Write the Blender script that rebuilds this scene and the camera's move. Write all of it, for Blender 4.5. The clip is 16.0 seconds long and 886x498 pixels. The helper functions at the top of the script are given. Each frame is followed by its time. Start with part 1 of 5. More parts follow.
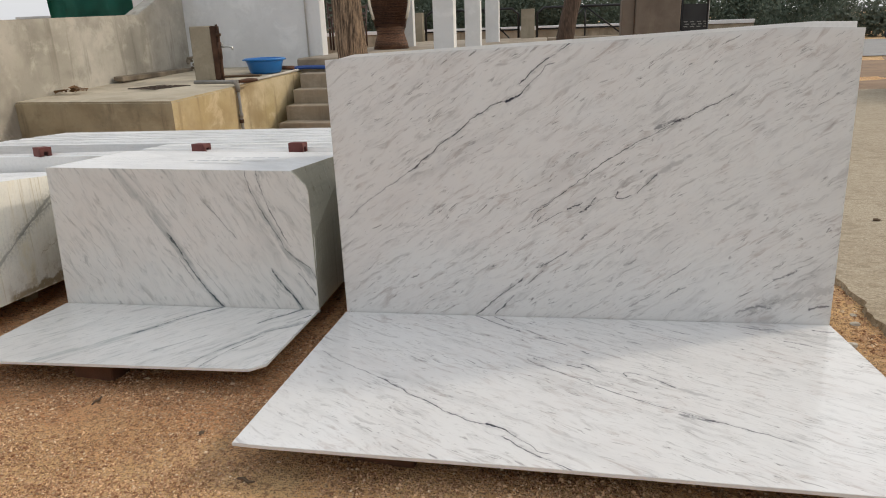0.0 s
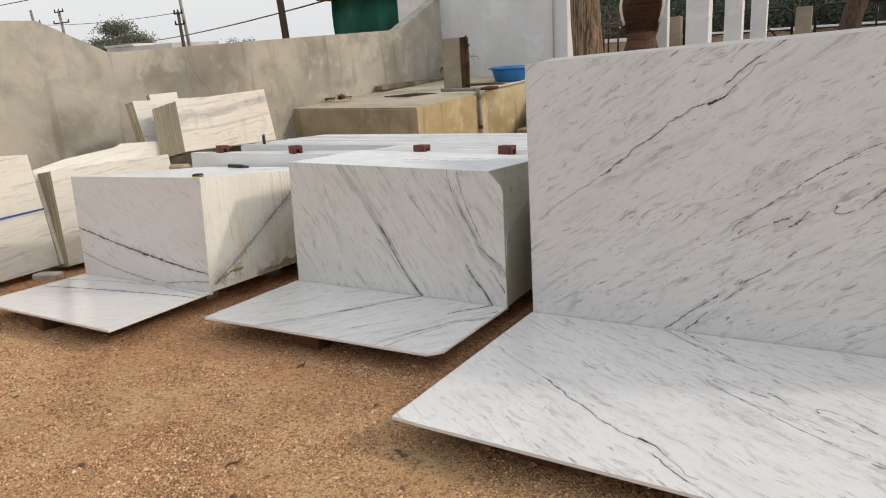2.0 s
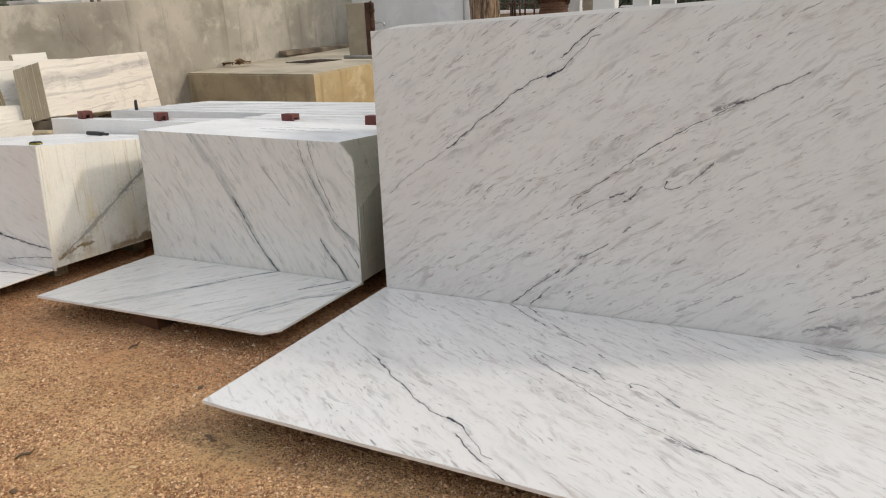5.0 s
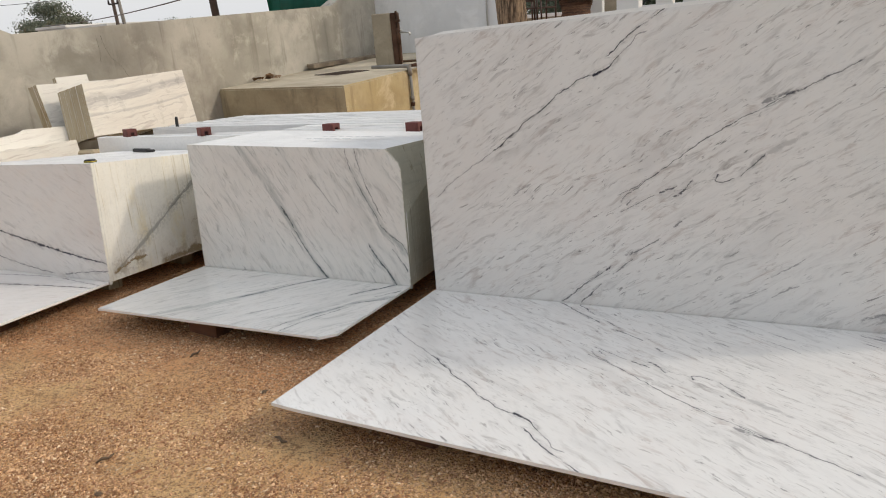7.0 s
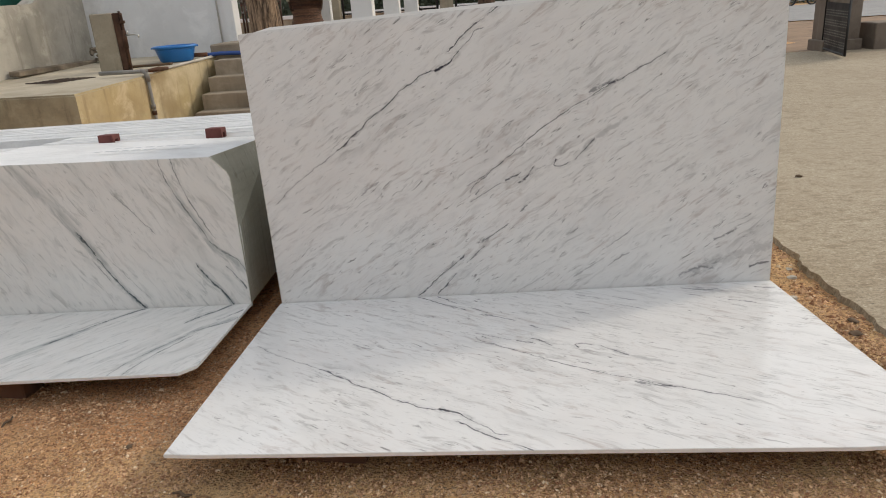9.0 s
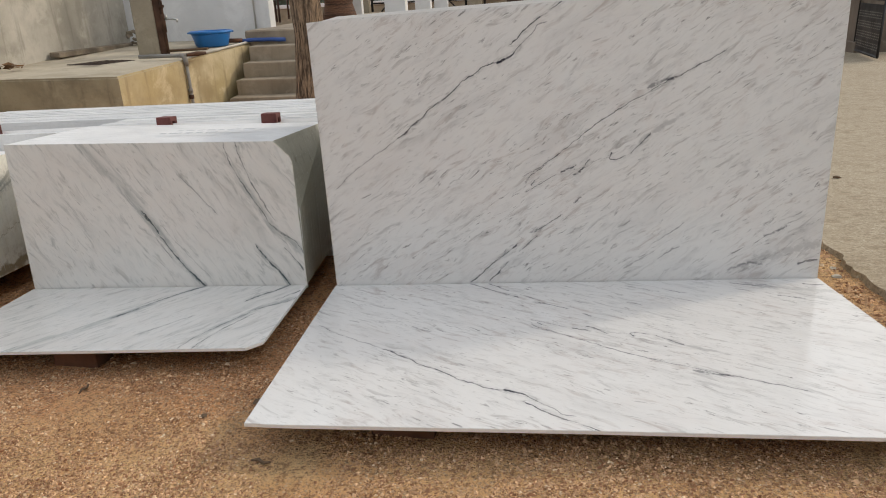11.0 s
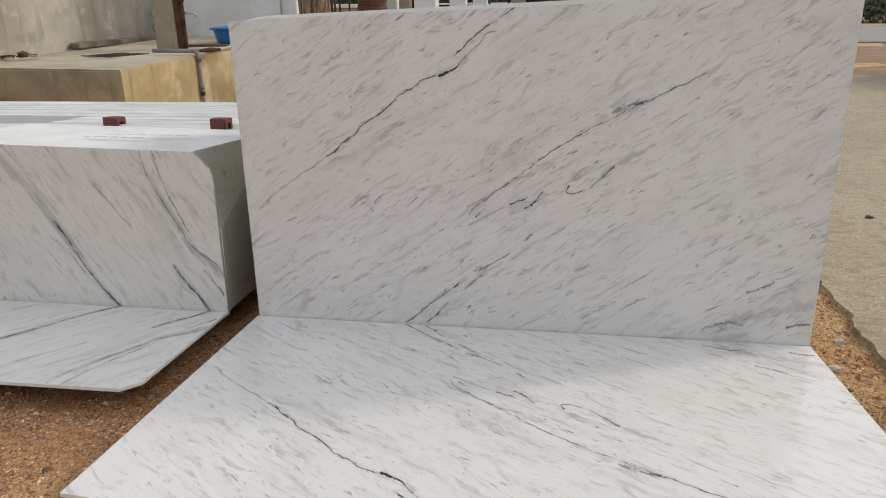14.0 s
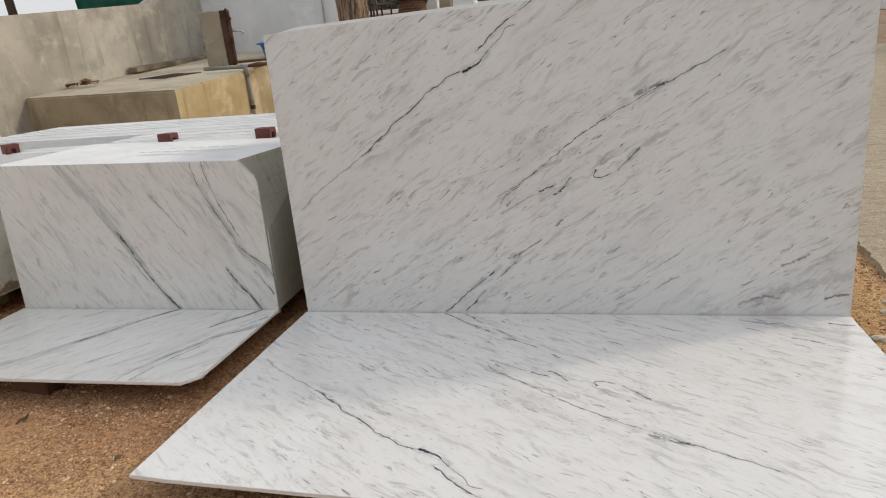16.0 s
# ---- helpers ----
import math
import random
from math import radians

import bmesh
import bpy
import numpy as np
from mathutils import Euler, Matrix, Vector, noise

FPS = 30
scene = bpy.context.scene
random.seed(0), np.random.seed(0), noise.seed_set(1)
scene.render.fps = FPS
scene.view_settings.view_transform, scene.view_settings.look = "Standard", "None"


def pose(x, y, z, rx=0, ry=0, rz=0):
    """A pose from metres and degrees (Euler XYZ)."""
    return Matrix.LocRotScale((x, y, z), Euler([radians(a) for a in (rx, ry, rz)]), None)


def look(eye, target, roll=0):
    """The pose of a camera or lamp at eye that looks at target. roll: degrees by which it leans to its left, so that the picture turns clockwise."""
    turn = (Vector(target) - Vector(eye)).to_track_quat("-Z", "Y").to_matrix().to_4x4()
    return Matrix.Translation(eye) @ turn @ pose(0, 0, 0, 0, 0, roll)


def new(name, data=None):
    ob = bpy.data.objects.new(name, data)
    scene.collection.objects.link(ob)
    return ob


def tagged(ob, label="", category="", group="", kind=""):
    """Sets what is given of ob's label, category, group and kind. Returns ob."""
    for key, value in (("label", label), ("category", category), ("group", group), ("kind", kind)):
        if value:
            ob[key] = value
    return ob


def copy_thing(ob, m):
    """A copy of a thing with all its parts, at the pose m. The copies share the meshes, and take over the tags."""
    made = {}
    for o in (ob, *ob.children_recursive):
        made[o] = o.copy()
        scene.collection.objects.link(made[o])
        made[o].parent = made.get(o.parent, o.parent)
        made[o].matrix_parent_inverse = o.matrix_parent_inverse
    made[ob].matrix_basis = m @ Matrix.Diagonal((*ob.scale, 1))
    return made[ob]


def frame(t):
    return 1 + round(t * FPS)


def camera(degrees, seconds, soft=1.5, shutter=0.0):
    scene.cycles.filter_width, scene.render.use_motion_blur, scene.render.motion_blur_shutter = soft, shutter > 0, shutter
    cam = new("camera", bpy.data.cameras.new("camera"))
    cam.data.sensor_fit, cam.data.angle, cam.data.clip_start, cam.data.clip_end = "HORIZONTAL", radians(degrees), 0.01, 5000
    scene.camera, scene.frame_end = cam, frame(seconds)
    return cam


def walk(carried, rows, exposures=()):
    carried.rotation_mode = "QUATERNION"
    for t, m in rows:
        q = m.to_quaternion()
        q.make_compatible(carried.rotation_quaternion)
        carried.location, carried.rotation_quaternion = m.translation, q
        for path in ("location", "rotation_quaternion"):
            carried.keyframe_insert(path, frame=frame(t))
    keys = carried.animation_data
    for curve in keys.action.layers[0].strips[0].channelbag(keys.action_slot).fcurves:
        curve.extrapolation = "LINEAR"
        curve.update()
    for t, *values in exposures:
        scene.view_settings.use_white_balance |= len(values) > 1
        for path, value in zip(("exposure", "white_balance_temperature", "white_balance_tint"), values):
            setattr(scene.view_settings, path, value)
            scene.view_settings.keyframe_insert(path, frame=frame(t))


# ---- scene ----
cam = camera(65.0, 16.0, 1.0)
# seconds, place, yaw, pitch, lean
PATH = [
    (0, -0.2605, 0.0692, 1.319, 8.993, -18.004, 2),
    (0.5, -0.2303, 0.0919, 1.314, 9.801, -19.323, 2.7),
    (1, -0.1341, 0.1192, 1.304, 20.994, -18.873, 3.2),
    (1.5, -0.061, 0.1277, 1.298, 29.028, -18.674, 5.7),
    (2, 0.0309, 0.111, 1.283, 30.032, -16.262, 4),
    (2.5, 0.1629, 0.1111, 1.28, 35.412, -18.267, 3.5),
    (3, 0.26, 0.2653, 1.288, 31.865, -17.098, 2.4),
    (3.5, 0.3023, 0.438, 1.268, 30.487, -17.972, 2),
    (4, 0.3296, 0.4788, 1.261, 28.89, -18.628, 3.8),
    (4.2, 0.3417, 0.4948, 1.255, 26.362, -19.263, 3.6),
    (6.3, 0.3871, 0.1434, 1.263, 23.503, -18.088, 2.1),
    (6.5, 0.3944, 0.1804, 1.266, 23.637, -18.117, 2.6),
    (7, 0.2711, 0.2853, 1.25, 26.523, -18.308, 4.9),
    (7.5, 0.114, 0.3974, 1.243, 25.235, -19.278, 3.2),
    (8, -0.036, 0.4025, 1.252, 19.387, -19.207, 2.7),
    (8.5, -0.2122, 0.3728, 1.249, 4.95, -18.94, 2.5),
    (9, -0.3015, 0.2005, 1.251, 3.263, -19.605, 4),
    (9.2, -0.3009, 0.1415, 1.247, 5.161, -22.272, 4.3),
    (11.3, -0.4992, 0.1039, 1.272, 4.618, -19.111, 2.3),
    (11.5, -0.4661, 0.1247, 1.272, 5.363, -18.547, 1.5),
    (12, -0.3966, 0.1922, 1.268, 11.912, -18.936, 3),
    (12.5, -0.3605, 0.2019, 1.239, 20.249, -18.442, 4.1),
    (13, -0.2334, 0.208, 1.253, 24.663, -19.543, 3.1),
    (13.5, -0.0906, 0.4549, 1.255, 15.847, -17.58, 0.3),
    (14, -0.0407, 0.5836, 1.247, 8.502, -19.777, 0.6),
    (14.5, -0.0344, 0.6155, 1.234, 5.421, -20.186, 2),
    (15, -0.0116, 0.5973, 1.234, 6.891, -20.735, 2.7),
    (15.5, 0.0252, 0.5731, 1.228, 9.659, -21.373, 3.5),
    (16, 0.0726, 0.4887, 1.242, 13.52, -19.572, 5.3),
]
walk(cam, [(t, pose(x, y, z, 0, 0, yaw) @ pose(0, 0, 0, 90 + pitch, 0, 0) @ pose(0, 0, 0, 0, 0, -lean)) for t, x, y, z, yaw, pitch, lean in PATH],
     [(0, -0.08), (1.5, -0.06), (2.5, -0.01), (7, -0.05), (9, -0.11), (11.5, -0.09), (12.5, -0.03), (13.3, -0.05), (14, -0.13), (15, -0.10), (16, -0.09)])

# ---- light ----
SUN_FROM = Vector((0.89, 0.455, 0.60)).normalized()      # low hazy sun behind the slabs, to the right
world = bpy.data.worlds.new("sky")
scene.world = world
world.use_nodes = True
wn = world.node_tree.nodes
sky = wn.new("ShaderNodeTexSky")
sky.sky_type, sky.sun_disc = "NISHITA", False
sky.sun_elevation = math.asin(SUN_FROM.z)
sky.sun_rotation = math.atan2(SUN_FROM.x, SUN_FROM.y)
sky.dust_density, sky.air_density, sky.ozone_density = 6.0, 1.6, 1.0
haze = wn.new("ShaderNodeMixRGB")
haze.inputs[0].default_value = 0.72
haze.inputs[2].default_value = (6.3, 6.4, 6.6, 1)
world.node_tree.links.new(sky.outputs[0], haze.inputs[1])
world.node_tree.links.new(haze.outputs[0], wn["Background"].inputs[0])
wn["Background"].inputs[1].default_value = 0.166
sun = new("sun", bpy.data.lights.new("sun", "SUN"))
sun.data.energy, sun.data.angle, sun.data.color = 1.05, radians(4.0), (1.0, 0.90, 0.76)
sun.matrix_world = look((0, 0, 30), Vector((0, 0, 30)) - SUN_FROM)

# ---- materials ----


class Nodes:
    """A small writer of node trees: each method adds a node and gives back its output."""

    def __init__(self, name):
        self.mat = bpy.data.materials.new(name)
        self.mat.use_nodes = True
        self.tree = self.mat.node_tree
        self.bsdf = self.tree.nodes["Principled BSDF"]

    def put(self, socket, value):
        if isinstance(value, bpy.types.NodeSocket):
            self.tree.links.new(value, socket)
        elif isinstance(value, (tuple, list)) and len(value) == 3 and socket.type == "RGBA":
            socket.default_value = (*value, 1)
        else:
            socket.default_value = value

    def coords(self, kind="Object"):
        return self.tree.nodes.new("ShaderNodeTexCoord").outputs[kind]

    def chance(self):
        return self.tree.nodes.new("ShaderNodeObjectInfo").outputs["Random"]

    def island(self):
        return self.tree.nodes.new("ShaderNodeNewGeometry").outputs["Random Per Island"]

    def position(self):
        return self.tree.nodes.new("ShaderNodeNewGeometry").outputs["Position"]

    def mapped(self, v, place=(0, 0, 0), turn=(0, 0, 0), size=(1, 1, 1)):
        n = self.tree.nodes.new("ShaderNodeMapping")
        self.put(n.inputs[0], v)
        n.inputs[1].default_value = place
        n.inputs[2].default_value = [radians(a) for a in turn]
        n.inputs[3].default_value = size
        return n.outputs[0]

    def noise(self, v, scale, detail=4.0, rough=0.55, warp=0.0):
        n = self.tree.nodes.new("ShaderNodeTexNoise")
        self.put(n.inputs["Vector"], v)
        n.inputs["Scale"].default_value, n.inputs["Detail"].default_value = scale, detail
        n.inputs["Roughness"].default_value, n.inputs["Distortion"].default_value = rough, warp
        return n.outputs[0]

    def cells(self, v, scale, what="Distance"):
        n = self.tree.nodes.new("ShaderNodeTexVoronoi")
        self.put(n.inputs["Vector"], v)
        n.inputs["Scale"].default_value = scale
        return n.outputs[what]

    def ramp(self, value, a, b, lo=0.0, hi=1.0, smooth=True):
        n = self.tree.nodes.new("ShaderNodeMapRange")
        n.interpolation_type = "SMOOTHSTEP" if smooth else "LINEAR"
        for i, x in enumerate((value, a, b, lo, hi)):
            self.put(n.inputs[i], x)
        return n.outputs[0]

    def math(self, op, a, b=0.0):
        n = self.tree.nodes.new("ShaderNodeMath")
        n.operation = op
        self.put(n.inputs[0], a)
        self.put(n.inputs[1], b)
        return n.outputs[0]

    def add_vec(self, a, b):
        n = self.tree.nodes.new("ShaderNodeVectorMath")
        self.put(n.inputs[0], a)
        self.put(n.inputs[1], b)
        return n.outputs[0]

    def split(self, v):
        n = self.tree.nodes.new("ShaderNodeSeparateXYZ")
        self.put(n.inputs[0], v)
        return n.outputs

    def join(self, x, y, z):
        n = self.tree.nodes.new("ShaderNodeCombineXYZ")
        for i, a in enumerate((x, y, z)):
            self.put(n.inputs[i], a)
        return n.outputs[0]

    def mix(self, f, a, b, mode="MIX"):
        n = self.tree.nodes.new("ShaderNodeMixRGB")
        n.blend_type = mode
        for i, x in enumerate((f, a, b)):
            self.put(n.inputs[i], x)
        return n.outputs[0]

    def bump(self, height, strength=0.3, distance=0.01):
        n = self.tree.nodes.new("ShaderNodeBump")
        self.put(n.inputs["Height"], height)
        n.inputs["Strength"].default_value, n.inputs["Distance"].default_value = strength, distance
        self.put(self.bsdf.inputs["Normal"], n.outputs[0])

    def done(self, colour, rough=0.7, metal=0.0, spec=None):
        self.put(self.bsdf.inputs["Base Color"], colour)
        self.put(self.bsdf.inputs["Roughness"], rough)
        self.bsdf.inputs["Metallic"].default_value = metal
        if spec is not None:
            self.bsdf.inputs["Specular IOR Level"].default_value = spec
        return self.mat


def plain(name, colour, rough=0.6, metal=0.0, vary=0.12, scale=12.0, relief=0.1):
    """Paint, plastic, metal: one colour with faint mottling and wear."""
    n = Nodes(name)
    v = n.coords()
    big, fine = n.noise(v, scale * 0.2, 3), n.noise(v, scale * 4, 4)
    dark = tuple(c * (1 - vary * 1.6) for c in colour)
    col = n.mix(n.ramp(big, 0.35, 0.7), colour, dark)
    col = n.mix(n.ramp(fine, 0.4, 0.75, 0, 0.5), col, tuple(c * (1 - vary) for c in colour))
    n.bump(fine, relief, 0.003)
    return n.done(col, n.ramp(big, 0.3, 0.7, rough * 0.85, min(1, rough * 1.15)), metal)


def vein(n, x, z, pts, width, shake, swell, grain=0.3):
    """How strongly a dark vein through the points shows at (x, z) on the face of a slab.
    shake and swell: noise that all veins of a stone share, for their jogs and their width."""
    a, b = Vector(pts[0]), Vector(pts[-1])
    run, along = (b - a).length, (b - a).normalized()
    across = Vector((-along.y, along.x))
    u = n.math("ADD", n.math("MULTIPLY", x, along.x / run), n.math("MULTIPLY", z, along.y / run))
    u = n.math("SUBTRACT", u, a.dot(along) / run)
    w = n.math("ADD", n.math("MULTIPLY", x, across.x), n.math("MULTIPLY", z, across.y))
    w = n.math("SUBTRACT", w, a.dot(across))
    if len(pts) > 2:
        bow = n.tree.nodes.new("ShaderNodeFloatCurve")
        bow.inputs["Factor"].default_value = 1.0
        n.put(bow.inputs["Value"], u)
        curve = bow.mapping.curves[0]
        mids = [((Vector(p) - a).dot(along) / run, 0.5 + (Vector(p) - a).dot(across) / run) for p in pts]
        curve.points[0].location, curve.points[-1].location = mids[0], mids[-1]
        for m in mids[1:-1]:
            curve.points.new(*m)
        bow.mapping.update()
        w = n.math("SUBTRACT", w, n.math("MULTIPLY", n.math("SUBTRACT", bow.outputs[0], 0.5), run))
    d = n.math("ABSOLUTE", n.math("ADD", w, shake))
    core = n.ramp(n.math("DIVIDE", d, n.math("MULTIPLY", swell, width)), 0.25, 1.0, 1.0, 0.0)
    halo = n.math("MULTIPLY", n.ramp(d, 0.0, width * 3.2, 1.0, 0.0), grain)
    ends = n.math("MULTIPLY", n.ramp(u, -0.02, 0.06), n.ramp(u, 0.94, 1.02, 1, 0))
    return n.math("MULTIPLY", n.math("MAXIMUM", core, halo), ends)


def dashes(n, v, size, share, thin, seed):
    """Scattered short flecks: one to a cell of a stretched lattice, in a share of the cells."""
    warped = n.mapped(v, (seed, 0, seed * 1.7), size=size)
    cell = n.tree.nodes.new("ShaderNodeTexVoronoi")
    cell.inputs["Scale"].default_value = 1.0
    n.put(cell.inputs["Vector"], warped)
    kind = n.split(cell.outputs["Color"])
    here = n.ramp(n.math("SUBTRACT", share, kind[0]), 0.0, 0.06)
    reach = n.ramp(kind[1], 0.0, 1.0, thin * 0.55, thin, False)
    ragged = n.math("ADD", cell.outputs["Distance"], n.math("MULTIPLY", n.math("SUBTRACT", n.noise(v, 150, 3, 0.7), 0.5), 0.75))
    return n.math("MULTIPLY", here, n.ramp(n.math("DIVIDE", ragged, reach), 0.10, 1.0, 1.0, 0.0)), kind[2]


def marble(name, base, grey, slant, veins=(), streak=0.5, dark=(0.022, 0.024, 0.042), rough=0.13, freckle=0.6, long=1.0, warm=(0.36, 0.305, 0.285), bands=()):
    """Polished marble: cloudy ground, slanting soft bands and flecks, a few dark veins. Local x runs along the slab, z up its face."""
    n = Nodes(name)
    v = n.coords()
    x, y, z = n.split(v)
    f = n.join(x, 0.0, z)
    turned = n.mapped(f, turn=(0, slant, 0))
    bend = n.add_vec(turned, n.mapped(n.join(0.0, 0.0, n.noise(f, 5.5, 3)), size=(0, 0, 0.05)))
    broad = n.noise(n.mapped(bend, size=(0.8 * long, 1, 4.5)), 1.6, 5, 0.6, 0.5)
    patch = n.noise(n.mapped(bend, (7.7, 0, 3.3), size=(1.0 * long, 1, 3.4)), 1.9, 4, 0.55)
    fine = n.noise(n.mapped(bend, (3.1, 0, 0.7), size=(3.2 * long, 1, 16)), 2.2, 5, 0.64, 0.7)
    fleck = n.noise(n.mapped(bend, (9.1, 0, 5.7), size=(8 * long, 1, 40)), 1.8, 5, 0.68, 0.6)
    mottle = n.noise(n.mapped(bend, (5.2, 0, 1.9), size=(4.5 * long, 1, 13)), 2.0, 5, 0.66, 0.6)
    tone = n.noise(f, 4.3, 4, 0.6, 0.4)
    col = n.mix(n.ramp(n.noise(f, 1.3, 3), 0.3, 0.75, 0, 0.5), base, (base[0] * 0.975, base[1] * 0.955, base[2] * 0.935))
    col = n.mix(n.ramp(broad, 0.47, 0.78, 0, streak * 0.6), col, grey)
    col = n.mix(n.ramp(tone, 0.45, 0.68, 0, 0.4), col, (base[0] * 0.965, base[1] * 0.935, base[2] * 0.925))
    where = n.ramp(patch, 0.36, 0.60, 0.42, 1.0)
    col = n.mix(n.ramp(mottle, 0.50, 0.70, 0, streak * 0.42), col, tuple(c * 0.95 for c in grey))
    col = n.mix(n.math("MULTIPLY", n.ramp(fine, 0.50, 0.72, 0, streak * 1.25), where), col, n.mix(n.ramp(tone, 0.42, 0.60), tuple(c * 0.80 for c in grey), tuple(c * 1.05 for c in warm)))
    col = n.mix(n.math("MULTIPLY", n.ramp(fleck, 0.57, 0.71, 0, freckle * 0.95), where), col, tuple(c * 0.40 for c in grey))
    if freckle > 0.2:
        share = n.ramp(patch, 0.38, 0.64, 0.05 * freckle, 0.40 * freckle)
        for size, thin, seed, power in (((6.5 * long, 1, 82), 0.42, 2.3, 0.34), ((24 * long, 1, 120), 0.40, 8.1, 0.48)):
            mask, kind = dashes(n, bend, size, share, thin, seed)
            col = n.mix(n.math("MULTIPLY", mask, n.math("MULTIPLY", n.ramp(kind, 0.0, 1.0, 0.35, 1.0), power)), col, n.mix(n.ramp(kind, 0.3, 0.9), tuple(c * 0.62 for c in warm), tuple(c * 0.36 for c in grey)))
    for pts, width, power in bands:
        soft = vein(n, x, z, pts, width, n.math("MULTIPLY", n.math("SUBTRACT", fine, 0.5), 0.06), n.ramp(patch, 0.3, 0.7, 0.6, 1.1), 0.0)
        col = n.mix(n.math("MULTIPLY", n.math("MULTIPLY", soft, power), n.ramp(fine, 0.36, 0.56, 0.45, 1.0)), col, grey)
    if veins:
        jog = n.add_vec(n.join(x, z, 1.7), n.mapped(n.join(n.noise(f, 40, 2), 0.0, 0.0), size=(0.012, 0, 0)))
        shake = n.math("MULTIPLY", n.math("SUBTRACT", n.noise(jog, 24, 5, 0.62), 0.5), 0.026)
        swell = n.ramp(n.noise(n.join(x, z, 5.0), 13, 4, 0.65), 0.34, 0.70, 0.22, 1.15)
        broken = n.ramp(n.noise(n.join(x, z, 9.0), 34, 5, 0.72), 0.36, 0.50, 0.28, 1.0)
        haze = n.ramp(fleck, 0.46, 0.62, 0.06, 0.40)
        for pts, width, power in veins:
            m = n.math("MULTIPLY", vein(n, x, z, pts, width, shake, swell, haze), broken)
            col = n.mix(n.math("MULTIPLY", m, power), col, dark)
    n.bump(n.noise(f, 90, 2), 0.02, 0.001)
    return n.done(col, n.ramp(n.noise(f, 5, 4), 0.3, 0.7, rough * 0.8, rough * 1.4))


def rough_stone(name, base, stain, lines=0.0, slant=0.0, seams=(), rough=0.75, spread=0.5, rust=()):
    """Sawn or broken marble edges: chalky, with saw lines, rust and dirt."""
    n = Nodes(name)
    v = n.position()
    grain, big = n.noise(v, 60, 5), n.noise(v, 2.3, 5, 0.6)
    blot = n.noise(n.mapped(v, (4, 2, 1), size=(1.5, 1.5, 0.6)), 3.0, 5, 0.65)
    col = n.mix(n.ramp(big, 0.3, 0.7), base, tuple(c * 0.86 for c in base))
    col = n.mix(n.ramp(blot, 0.5, 0.78, 0, spread), col, stain)
    col = n.mix(n.ramp(grain, 0.45, 0.8, 0, 0.35), col, tuple(c * 0.7 for c in base))
    if lines:
        drip = n.noise(n.mapped(v, size=(55, 55, 1.3)), 1.0, 3, 0.5)
        col = n.mix(n.ramp(drip, 0.58, 0.72, 0, lines), col, tuple(c * 0.62 for c in stain))
    if slant:
        h = n.split(v)
        f = n.join(n.math("ADD", h[0], h[1]), 0.0, h[2])
        band = n.noise(n.mapped(f, turn=(0, slant, 0), size=(2.5, 1, 26)), 1.6, 5, 0.6, 0.4)
        col = n.mix(n.ramp(band, 0.48, 0.66, 0, 0.2), col, tuple(c * 0.45 for c in base))
    q = n.split(v)
    jog = n.math("MULTIPLY", n.math("SUBTRACT", n.noise(v, 16, 6, 0.7), 0.5), 0.03)
    for pts, width, power in seams:
        m = vein(n, q[1], q[2], pts, width, jog, n.ramp(n.noise(v, 9, 4), 0.35, 0.7, 0.3, 1.0), n.ramp(grain, 0.4, 0.6, 0.15, 0.5))
        col = n.mix(n.math("MULTIPLY", m, power), col, (0.16, 0.17, 0.16))
    for pts, width, power in rust:
        m = vein(n, q[1], q[2], pts, width, n.math("MULTIPLY", jog, 3.0), n.ramp(n.noise(v, 7, 4), 0.35, 0.7, 0.2, 1.2), n.ramp(n.noise(v, 14, 5, 0.7), 0.45, 0.6, 0.0, 0.5))
        col = n.mix(n.math("MULTIPLY", m, power), col, (0.24, 0.16, 0.06))
    col = n.mix(n.ramp(n.chance(), 0, 1, 0, 0.05), col, tuple(c * 0.72 for c in stain))
    n.bump(grain, 0.35, 0.004)
    return n.done(col, rough)


WHITE_GROUND = (0.725, 0.725, 0.72)
A_CREST = [
    ([(1.19, 1.335), (1.10, 1.295), (1.053, 1.261), (1.002, 1.23), (0.941, 1.183), (0.904, 1.142), (0.867, 1.116)], 0.0048, 0.95),
    ([(1.042, 1.217), (0.996, 1.195), (0.975, 1.168), (0.947, 1.143), (0.913, 1.113)], 0.0045, 0.6),
    ([(0.93, 1.125), (0.913, 1.113), (0.891, 1.082), (0.854, 1.061), (0.812, 1.04)], 0.0095, 1.0),
    ([(0.82, 1.042), (0.765, 1.035), (0.722, 1.006), (0.673, 0.978), (0.639, 0.954), (0.599, 0.914), (0.559, 0.885)], 0.006, 0.97),
    ([(0.559, 0.885), (0.503, 0.85), (0.473, 0.819), (0.419, 0.773), (0.389, 0.747), (0.342, 0.716)], 0.0052, 0.95),
    ([(0.342, 0.716), (0.293, 0.679), (0.233, 0.641), (0.12, 0.56), (0.03, 0.48)], 0.0042, 0.6),
]
